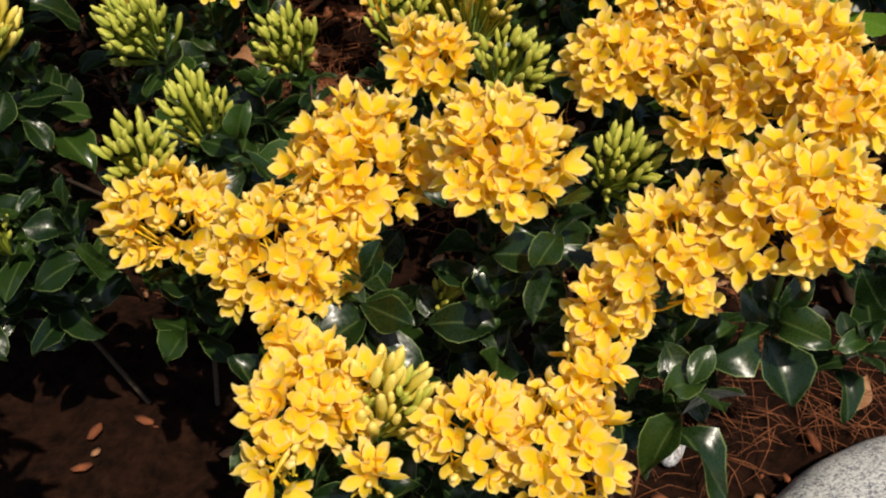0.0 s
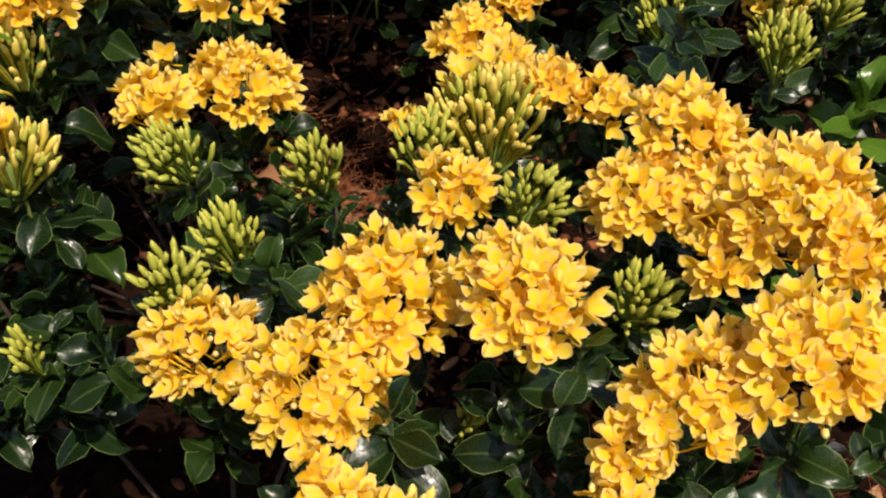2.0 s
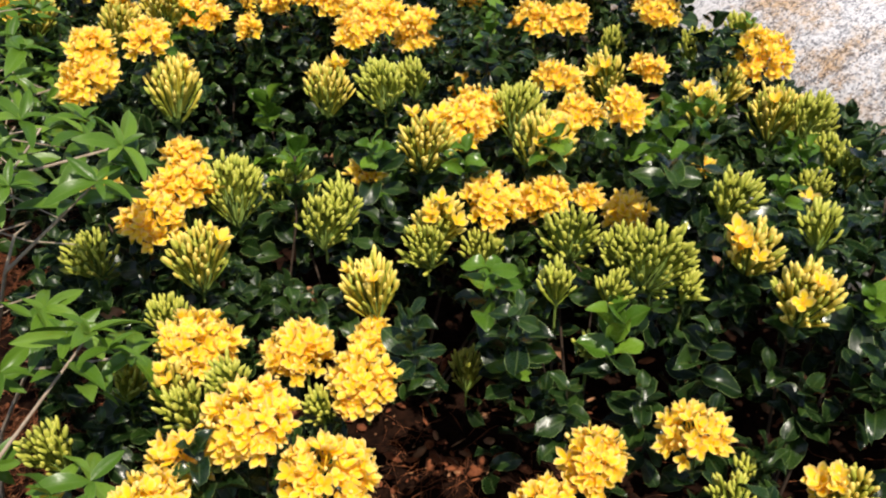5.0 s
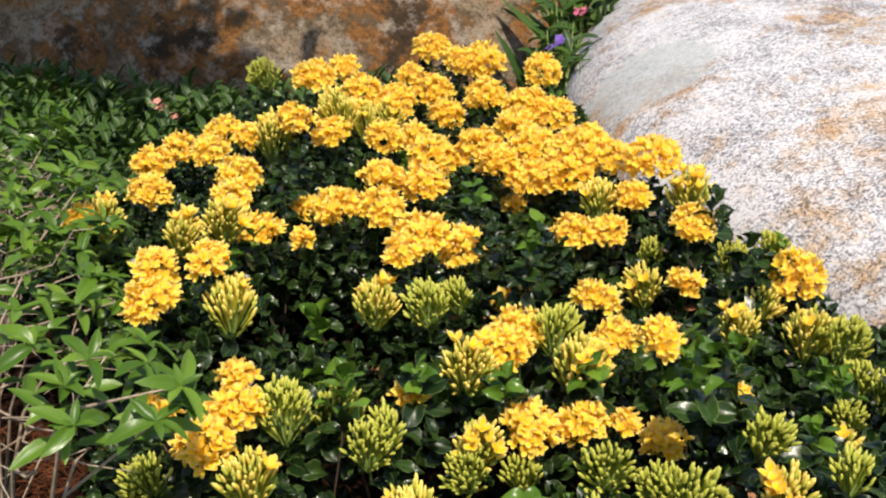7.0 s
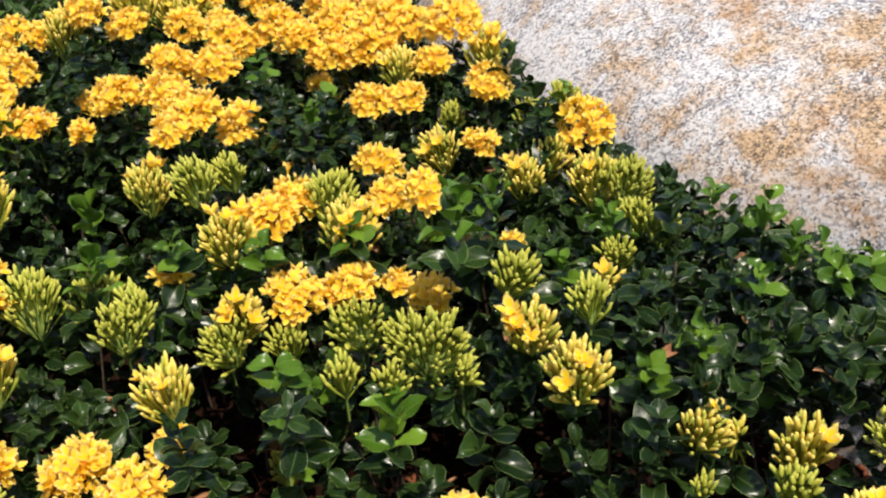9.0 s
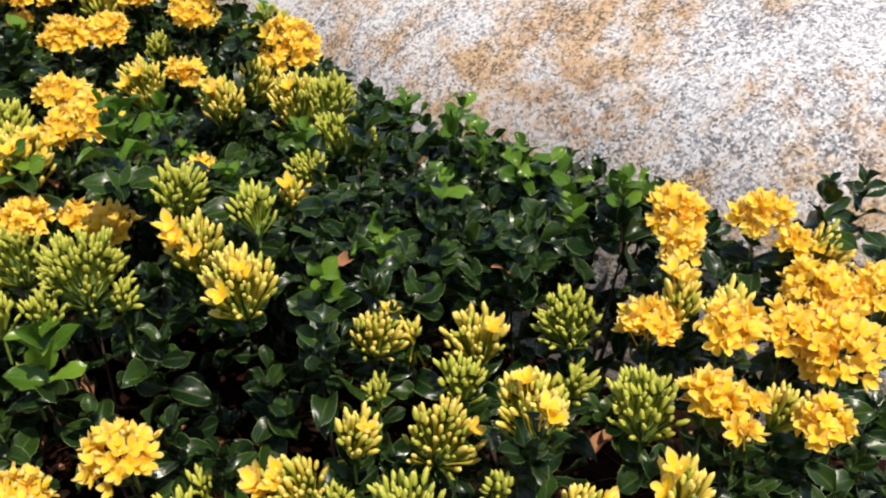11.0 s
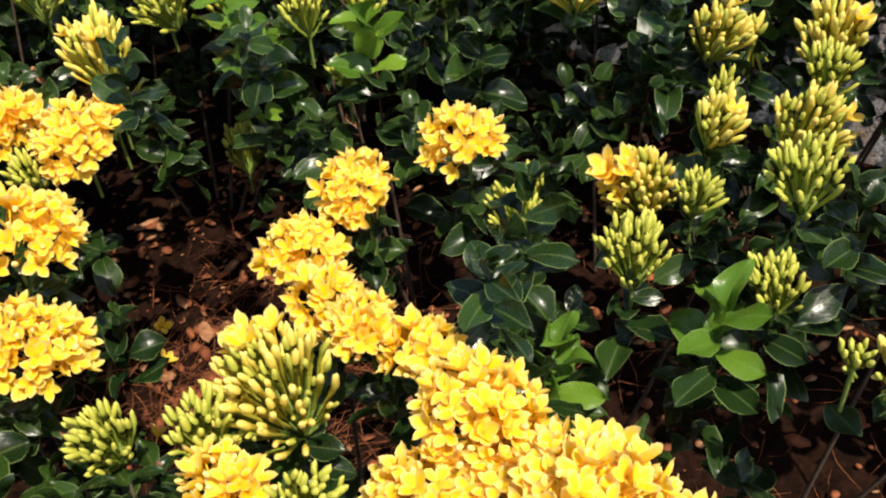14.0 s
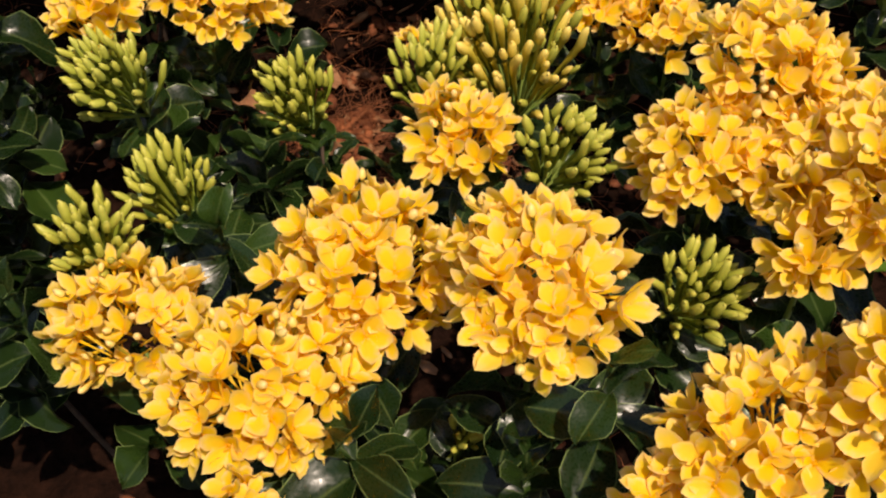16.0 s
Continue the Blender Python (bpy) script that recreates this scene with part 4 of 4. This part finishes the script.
def build_filling():
    r = random.Random(21)
    step = 0.046
    for j in range(int(2.9 / step)):
        for i in range(int(2.2 / step)):
            x = -1.0 + (i + r.uniform(0, 1)) * step
            y = 0.12 + (j + r.uniform(0, 1)) * step
            z, near = canopy(x, y)
            reach = 0.085 if y < 1.05 else 0.13
            if near > reach or near < 0.012:
                continue
            if in_bare(x, y) or (x < -0.10 and y < 0.56):
                continue
            if r.random() < (0.9 if x < -0.13 and y < 0.62 else 0.68 if x > 0.05 and y < 1.2 else 0.62 if y < 1.0 else 0.0):
                continue
            slope = max(0.0, near - 0.035)
            lean = Matrix.Rotation(r.uniform(-0.5, 0.5), 4, "X") @ Matrix.Rotation(r.uniform(-0.5, 0.5), 4, "Y")
            top = Vector((x, y, max(0.10, z - (0.030 if y < 1.0 else 0.004) - slope * 0.9 - r.uniform(0, 0.05))))
            shoot(top, lean, 1 if r.random() < 0.03 else 0, r, 5)
            if r.random() < (0.9 if x > 0.05 and y > 0.62 else 0.5):
                low = Vector((x + r.uniform(-0.02, 0.02), y + r.uniform(-0.02, 0.02), top.z * r.uniform(0.45, 0.75)))
                shoot(low, lean, 0, r, 3, 0.03, 0.05)


build_filling()
for p in PLANTS:
    ob = p["ob"]
    if p["wood"].v:
        link_mesh("woody_stem", p["wood"].mesh("woody_stem", WOOD), ob, Matrix.Identity(4), "thin brown branching wood", "stuff")
    # the upper leaves are pieces of their own, the rest one mesh
    count = 150 if p["y"] < 1.3 else 0
    made = sorted(p["leaf"], key=lambda q: -q[2].translation.z)
    put_pieces(ob, "leaf", made[:count], True, "", LEAF)
    put_pieces(ob, "leaf", made[count:], False, "inner_leaves", LEAF, "dense glossy dark green leaves")
    put_pieces(ob, "withered_leaf", p["dead"], p["y"] < 1.3, "withered_leaves", DRY, "few curled brown leaves")
    put_pieces(ob, "young_leaf", p["young"], True, "", YOUNG)

# ---- mulch ----


def build_straw():
    """Loose pine straw on the soil."""
    r = random.Random(5)
    made = []
    kinds = []
    for _ in range(8):
        s = Shape()
        b = r.uniform(-0.02, 0.02)
        n = r.uniform(0.028, 0.075)
        tube(s, [(-n / 2, 0, 0), (-n / 6, b * 0.6, 0.003), (n / 6, b, 0.004), (n / 2, b * 0.2, 0)], [0.0002, 0.0004, 0.0004, 0.0002], 3)
        kinds.append(s)
    spots = [(0.36, 0.56, 0.20), (-0.10, 1.00, 0.22), (-0.78, 1.22, 0.22), (0.95, 1.02, 0.25), (0.2, 0.7, 0.8), (-1.02, 1.62, 0.16)]
    for i in range(6000):
        sx, sy, sr = spots[i % 6]
        x, y = r.gauss(sx, sr * 0.55), r.gauss(sy, sr * 0.55)
        if i % 12 == 0:
            continue
        if noise.noise((x * 9, y * 9, 9)) < -0.25 or (x < -0.16 and y < 0.92 and r.random() < 0.9) or (-0.1 < x < 0.12 and y < 0.80):
            continue
        m = Matrix.Translation((x, y, 0.012 + r.uniform(0, 1) ** 2 * 0.035 + 0.018 * noise.noise((x * 5, y * 5, 0.3)))) @ Matrix.Rotation(r.uniform(0, 6.28), 4, "Z") @ Matrix.Rotation(r.gauss(0, 0.22), 4, "Y") @ Matrix.Rotation(r.uniform(-1.5, 1.5), 4, "X")
        made.append((kinds[r.randrange(8)], m))
    ob = new("pine_straw", join_copies("pine_straw", [(made, NEEDLE)]))
    tagged(ob, "loose reddish brown pine straw scattered over the soil", "mulch", kind="stuff")


build_straw()


def build_chips():
    """Crumbs of bark and grit in the mulch."""
    r = random.Random(11)
    s = Shape()
    bm = bmesh.new()
    bmesh.ops.create_icosphere(bm, subdivisions=1, radius=1.0)
    s.add([tuple(v.co * (1 + 0.3 * noise.noise(v.co * 2))) for v in bm.verts], [tuple(v.index for v in f.verts) for f in bm.faces], [(0, 0)] * len(bm.verts))
    bm.free()
    made = []
    for _ in range(7000):
        x, y = r.uniform(-0.9, 1.3), r.uniform(-0.05, 1.5)
        if r.random() < 0.25:
            x, y = r.gauss(-0.11, 0.06), r.gauss(0.98, 0.13)
        if noise.noise((x * 14, y * 14, 4)) < -0.15 or (x < -0.16 and y < 0.92 and r.random() < 0.8):
            continue
        k = 0.0015 + 0.007 * r.random() ** 2.5
        m = Matrix.Translation((x, y, 0.010 + 0.018 * noise.noise((x * 5, y * 5, 0.3)))) @ Matrix.Rotation(r.uniform(0, 6.28), 4, "Z") @ Matrix.Rotation(r.gauss(0, 0.5), 4, "X") @ Matrix.Diagonal((k * r.uniform(1, 2.8), k, k * r.uniform(0.15, 0.6), 1))
        made.append((s, m))
    ob = new("bark_crumbs", join_copies("bark_crumbs", [(made[::4], DRY), (made[1::4] + made[2::4] + made[3::4], CRUMB)]))
    tagged(ob, "small crumbs of bark and grit in the mulch", "mulch", kind="stuff")


build_chips()
stone("pebble", (0.215, 0.548, 0.012), (0.022, 0.013, 0.013), 75, 0.10, 2.2, PEBBLE, 3, "small pale grey stone lying on the mulch", "pebble", 2.4)


def plant_label(x, y, turn):
    """A slim strip of grey plastic with a worn pale tip."""
    bm = bmesh.new()
    ends = [(-0.033, 0.002), (-0.028, 0.0055), (0.030, 0.0065), (0.034, 0.0055)]
    rims = []
    for z in (0.0, 0.0022):
        rims.append([bm.verts.new((a, b, z + 8 * a * a)) for a, b in ends] + [bm.verts.new((a, -b, z + 8 * a * a)) for a, b in reversed(ends)])
    n = len(rims[0])
    bm.faces.new(rims[1])
    bm.faces.new(list(reversed(rims[0])))
    for i in range(n):
        bm.faces.new((rims[0][i], rims[0][(i + 1) % n], rims[1][(i + 1) % n], rims[1][i]))
    e = empty("plant_label", (x, y, 0.0))
    e.matrix_basis = pose(x, y, 0.024, 12, -6, turn)
    part("strip", bm, GREY_PLASTIC, e, smooth=False)
    bm = bmesh.new()
    bmesh.ops.create_icosphere(bm, subdivisions=2, radius=0.0042, matrix=Matrix.Translation((-0.033, 0, 0.010)) @ Matrix.Diagonal((0.8, 0.7, 0.6, 1)))
    part("tip", bm, PEBBLE, e, "worn pale tip")
    tagged(e, "slim grey plastic plant label lying on the soil", "plant label")


plant_label(-0.243, 0.621, -8)


def dry_leaf(x, y, turn, length):
    s = leaf_shape(length, length * 0.42, 0.25, 0.4, 1.2)
    ob = new("dry_leaf", s.mesh("dry_leaf", DRY))
    ob.matrix_basis = pose(x, y, 0.026, 6, -8, turn)
    tagged(ob, "dry brown fallen leaf on the mulch", "leaf", "fallen leaves")


def fallen_floret(x, y, turn, kind):
    ob = new("fallen_floret", CUPPED_ME[kind])
    ob.matrix_basis = pose(x, y, 0.026, 38, 12, turn)
    tagged(ob, "fallen yellow floret lying on the reddish mulch", "flower", "fallen florets")


fallen_floret(-0.233, 1.131, 25, 0)
fallen_floret(-0.209, 0.956, 140, 1)
fallen_floret(-0.219, 1.072, 80, 2)
dry_leaf(0.39, 0.575, 60, 0.045)
dry_leaf(0.27, 0.62, 200, 0.035)
dry_leaf(-0.17, 1.10, 110, 0.04)

# ---- neighbouring plants ----


def shrub_edge(y):
    """How far the narrow-leaved shrubs reach towards the flower bed."""
    pts = [(0.0, -0.15), (0.20, -0.17), (0.27, -0.20), (0.34, -0.25), (0.42, -0.30), (0.49, -0.34), (0.54, -0.36), (0.64, -0.34), (0.78, -0.47), (0.95, -0.45), (1.1, -0.44), (1.3, -0.60), (1.6, -0.72), (2.0, -0.95), (2.3, -1.10)]
    return float(np.interp(y, [p[0] for p in pts], [p[1] for p in pts]))


SPRIGS = []


def sprig(x, y, z):
    """A leafy tip of a narrow-leaved shrub."""
    SPRIGS.append(Vector((x, y, z)))


sprig(-0.412, 1.011, 0.645)
sprig(-0.425, 0.974, 0.627)
sprig(-0.508, 1.130, 0.589)
sprig(-0.602, 1.263, 0.535)
sprig(-0.515, 1.024, 0.660)
sprig(-0.416, 0.882, 0.518)
sprig(-0.495, 0.945, 0.489)
sprig(-0.360, 0.731, 0.490)
sprig(-0.357, 0.662, 0.489)
sprig(-0.340, 0.627, 0.482)
sprig(-0.398, 0.875, 0.506)
sprig(-0.400, 0.917, 0.462)
sprig(-0.450, 0.900, 0.498)
sprig(-0.386, 0.712, 0.489)
sprig(-0.541, 1.198, 0.571)
sprig(-0.411, 1.020, 0.621)
sprig(-0.708, 1.364, 0.536)
sprig(-0.544, 1.016, 0.630)
sprig(-0.626, 1.248, 0.630)
sprig(-0.617, 1.085, 0.630)
sprig(-0.501, 0.951, 0.630)
sprig(-0.734, 1.297, 0.630)
sprig(-0.802, 1.436, 0.630)
sprig(-0.677, 1.154, 0.630)
sprig(-0.900, 1.531, 0.630)
SHRUB_FEET = [(-0.52, 0.60), (-0.70, 1.05), (-0.98, 1.42), (-1.25, 1.90), (-0.34, 0.24)]


def in_gap(p):
    """Between two of the shrubs a gap opens on sunny, straw-covered soil."""
    for a, b in ((Vector((-1.02, 1.62, 0)), Vector((-0.56, 1.0, 0.56))), (Vector((-1.00, 1.62, 0)), Vector((-0.83, 1.35, 0.66)))):
        way = b - a
        near = a + way * max(0.0, min(1.0, (p - a).dot(way) / way.length_squared))
        if (p - near).length < 0.11:
            return True
    return False


def lance_shrub(x, y, spread, height, whorls, seed, label):
    """A loose, spreading shrub of thin pale twigs that end in whorls of pointed leaves."""
    r = random.Random(seed)
    e = empty("leafy_shrub", (x, y, 0))
    tagged(e, label, "shrub", "narrow-leaved shrubs")
    wood, leaves = Shape(), []
    own = [t for t in SPRIGS if min(SHRUB_FEET, key=lambda f: (f[0] - t.x) ** 2 + (f[1] - t.y) ** 2) == (x, y)]
    for w in range(whorls + len(own)):
        for _ in range(60):
            if w >= whorls:
                t = own[w - whorls]
                a, q = math.atan2(t.y - y, t.x - x), math.hypot(t.x - x, t.y - y)
                break
            a, q = r.uniform(0, 6.28), spread * math.sqrt(r.random())
            t = Vector((x + q * math.cos(a), y + 1.3 * q * math.sin(a), height * r.uniform(0.66, 1.04) * (1 - 0.22 * (q / spread) ** 2)))
            if t.x < shrub_edge(t.y) - 0.02 and not in_gap(t):
                break
        else:
            continue
        f = Vector((x - 0.05 + 0.15 * q * math.cos(a), y + 0.15 * q * math.sin(a), 0))
        mid = Vector(((t.x + f.x) * 0.5, (t.y + f.y) * 0.5, t.z * r.uniform(0.70, 0.92)))
        if r.random() < 0.3:
            tube(wood, [f, (f + mid) * 0.5 + Vector((0, 0, 0.06)), mid, t], [0.0034, 0.0028, 0.0022, 0.0011], 5)
        side = mid + Vector((r.uniform(-0.08, 0.14), r.uniform(-0.14, 0.1), r.uniform(-0.02, 0.07)))
        end = mid + Vector((r.uniform(0.02, 0.22), r.uniform(-0.2, 0.1), r.uniform(-0.03, 0.10)))
        if r.random() < (0.65 if y > 0.4 else 0.0) and end.x < shrub_edge(end.y) - 0.03:      # a twig that lost its leaves
            knee = (side + end) * 0.5 + Vector((r.uniform(-0.02, 0.02), r.uniform(-0.02, 0.02), r.uniform(-0.02, 0.02)))
            tube(wood, [mid, (mid + side) * 0.5 + Vector((0, 0, r.uniform(-0.015, 0.015))), side, knee, end], [0.0019, 0.0017, 0.0014, 0.0011, 0.0006], 5)
        lean = frame_of(((t - mid).normalized() + Vector((0, 0, 1.2))).normalized(), r.uniform(0, 6.28))
        count = 9 if w >= whorls else 10
        for k in range(count):
            p = t - (t - mid) * (0.0 if k < 6 else 0.20 + 0.04 * (k - 6))
            rise = r.uniform(12, 50) if k < 3 else r.uniform(-12, 28)
            m = Matrix.Translation(p) @ lean @ Matrix.Rotation(k * 2.4 + r.uniform(-0.3, 0.3), 4, "Z") @ Matrix.Rotation(-radians(rise), 4, "Y") @ Matrix.Rotation(r.uniform(-0.5, 0.5), 4, "X") @ Matrix.Diagonal((*([r.uniform(0.026, 0.040) if k < 3 else r.uniform(0.038, 0.062)] * 3), 1))
            if w < whorls and in_gap(m @ Vector((0.6, 0, 0))):
                continue
            i = r.randrange(len(LANCES))
            leaves.append((LANCE_ME[i], LANCES[i], m))
    link_mesh("twigwork", wood.mesh("twigwork", TWIG), e, Matrix.Identity(4), "bare pale brown twigs", "stuff")
    made = sorted(leaves, key=lambda q: -q[2].translation.z)
    put_pieces(e, "leaf", made[:80], True, "", LANCE)
    put_pieces(e, "leaf", made[80:], False, "inner_leaves", LANCE, "fresh green narrow leaves")


LANCE_ME = [s.mesh("leaf", LANCE) for s in LANCES]
SHRUB = "loose shrub with fresh green pointed leaves and bare twigs"
lance_shrub(-0.52, 0.60, 0.19, 0.50, 9, 1, SHRUB)
lance_shrub(-0.70, 1.05, 0.28, 0.66, 30, 2, SHRUB)
lance_shrub(-0.98, 1.42, 0.32, 0.64, 80, 3, SHRUB)
lance_shrub(-1.25, 1.90, 0.36, 0.56, 75, 4, SHRUB)
# added mostly out of view and packed dense to shade the near left soil
lance_shrub(-0.34, 0.24, 0.22, 0.60, 190, 5, SHRUB)


def ground_cover():
    """Low leafy plants in front of the brown boulder."""
    r = random.Random(31)
    made = []
    for _ in range(2300):
        x, y = r.uniform(-2.7, -0.55), r.uniform(1.95, 3.50)
        if y > 3.28 + 0.2 * noise.noise((x * 2, 5.0, 0)) or x < -2.35 + 0.35 * noise.noise((0, y * 2, 3)) or y < 2.12 + 0.2 * noise.noise((x * 2.5, 8.0, 1)):
            continue
        top = Vector((x, y, 0.23 + 0.05 * noise.noise((x * 3, y * 3, 0)) + r.uniform(-0.04, 0.04)))
        for k in range(10):
            m = Matrix.Translation(top - Vector((0, 0, 0.015 * k))) @ Matrix.Rotation(k * 2.4 + r.uniform(-0.4, 0.4), 4, "Z") @ Matrix.Rotation(-radians(55 - 5 * k + r.uniform(-15, 15)), 4, "Y") @ Matrix.Diagonal((*([r.uniform(0.050, 0.088)] * 3), 1))
            made.append((LANCES[r.randrange(len(LANCES))], m))
    ob = new("ground_cover", join_copies("ground_cover", [(made, COVER)]))
    tagged(ob, "low dark green leafy ground cover before the brown boulder", "plant", kind="stuff")


ground_cover()


def small_flower(name, x, y, z, mat_, size, label):
    """A loose spray of small five-petalled flowers on a thin stalk."""
    r = random.Random(int(x * 1000 + y * 77))
    e = empty(name, (x, y, 0))
    tagged(e, label, "flower")
    st = Shape()
    tube(st, [(x, y, 0), (x + 0.01, y, z * 0.6), (x, y, z)], [0.002, 0.0018, 0.001], 5)
    link_mesh("stalk", st.mesh("stalk", STEM), e, Matrix.Identity(4))
    for _ in range(6):
        s = Shape()
        for k in range(5):
            petal(s, k * 1.2566, 0.001, 0.002, size, size * 0.42, 0)
        way = Vector((r.uniform(-0.7, 0.7), r.uniform(-1, 0.2), 1)).normalized()
        m = Matrix.Translation((x + r.uniform(-1, 1) * size * 1.4, y + r.uniform(-1, 1) * size, z + r.uniform(-0.8, 0.8) * size)) @ frame_of(way, 0)
        link_mesh("blossom", s.mesh("blossom", mat_), e, m)


small_flower("pink_flower", -1.30, 2.92, 0.28, PINK, 0.014, "faded pink blossoms above the ground cover")
small_flower("pink_flower", -1.24, 2.90, 0.25, PINK, 0.013, "faded pink blossoms above the ground cover")
small_flower("violet_flower", -0.14, 2.98, 0.486, VIOLET, 0.015, "violet blossom among strap leaves between boulders")
small_flower("pink_flower", -0.072, 3.02, 0.565, MAGENTA, 0.009, "bright pink blossom among strap leaves between boulders")


def strap_plant(x, y, height, seed):
    r = random.Random(seed)
    e = empty("strap_leaved_plant", (x, y, 0))
    tagged(e, "clump of long green strap leaves between the boulders", "plant", "strap-leaved plants")
    for k in range(22):
        m = Matrix.Translation((x + r.uniform(-0.08, 0.08), y + r.uniform(-0.08, 0.08), 0.05)) @ Matrix.Rotation(r.uniform(0, 6.28), 4, "Z") @ Matrix.Rotation(-radians(r.uniform(45, 82)), 4, "Y") @ Matrix.Diagonal((*([height * r.uniform(0.75, 1.1)] * 3), 1))
        link_mesh("leaf", STRAP_ME[r.randrange(4)], e, m)


def broad_clump(x, y, height, seed):
    """A leafy clump with broad pointed leaves up its stems."""
    r = random.Random(seed)
    e = empty("broadleaf_plant", (x, y, 0))
    tagged(e, "leafy green garden plant growing between the two boulders", "plant", "plants between the boulders")
    stem = Shape()
    for _ in range(9):
        q = Vector((x + r.uniform(-0.07, 0.07), y + r.uniform(-0.10, 0.10), height * r.uniform(0.7, 1.0)))
        tube(stem, [(x, y, 0), ((x + q.x) / 2, (y + q.y) / 2, q.z * 0.6), q], [0.005, 0.004, 0.002], 5)
        for k in range(9):
            p = q - Vector((0, 0, 0.035 * k))
            m = Matrix.Translation(p) @ Matrix.Rotation(k * 2.4 + r.uniform(-0.3, 0.3), 4, "Z") @ Matrix.Rotation(-radians(r.uniform(5, 60)), 4, "Y") @ Matrix.Rotation(r.uniform(-0.4, 0.4), 4, "X") @ Matrix.Diagonal((*([r.uniform(0.065, 0.105)] * 3), 1))
            link_mesh("leaf", BROAD_ME[r.randrange(len(BROAD_ME))], e, m)
    link_mesh("stem", stem.mesh("stem", STEM), e, Matrix.Identity(4))


BROAD_ME = [s.mesh("leaf", COVER) for s in LANCES]
broad_clump(-0.14, 3.04, 0.42, 1)
broad_clump(-0.14, 3.22, 0.48, 2)
broad_clump(-0.12, 3.40, 0.54, 3)
broad_clump(-0.05, 3.60, 0.66, 4)
STRAP_ME = [s.mesh("leaf", COVER) for s in STRAPS]
strap_plant(-0.25, 3.16, 0.42, 1)
strap_plant(0.02, 3.80, 0.65, 4)


def added_shade_tree(x, y):
    """An unseen small tree, added so that its crown shades the brown boulder."""
    r = random.Random(77)
    e = empty("tree", (x, y, 0))
    tagged(e, "unseen small broadleaf tree added to shade the brown boulder", "tree")
    s = Shape()
    tube(s, [(x, y, 0), (x + 0.08, y, 0.9), (x + 0.25, y, 1.7), (x + 0.5, y, 2.3)], [0.09, 0.075, 0.06, 0.03], 10)
    leaves = []
    for k in range(44):
        q = Vector((x + 0.2 + 0.235 * (k // 4) + r.uniform(-0.06, 0.06), y - 0.36 + 0.18 * (k % 4) + r.uniform(-0.05, 0.05), 2.78 + r.uniform(-0.14, 0.14)))
        if q.x > -1.05 + 1.4 * (2.76 - q.y):      # crown cut to set the slanting shadow edge on the boulder
            continue
        tube(s, [(x + 0.2, y, 1.6), (Vector((x + 0.3, y, 1.9)) + q) * 0.5, q], [0.035, 0.02, 0.006], 6)
        for _ in range(250):
            p = q + Vector((r.gauss(0, 0.11), r.gauss(0, 0.10), r.gauss(0, 0.08)))
            m = Matrix.Translation(p) @ Matrix.Rotation(r.uniform(0, 6.28), 4, "Z") @ Matrix.Rotation(r.uniform(-0.6, 0.8), 4, "Y") @ Matrix.Diagonal((*([r.uniform(0.08, 0.13)] * 3), 1))
            leaves.append((LEAVES[r.randrange(len(LEAVES))], Matrix.Translation((-x, -y, 0)) @ m))
    link_mesh("trunk", s.mesh("trunk", WOOD), e, Matrix.Identity(4))
    ob = new("crown", join_copies("crown", [(leaves, COVER)]))
    ob.parent = e
    tagged(ob, "leafy green crown added to cast shade", kind="stuff")


added_shade_tree(-2.94, 2.70)
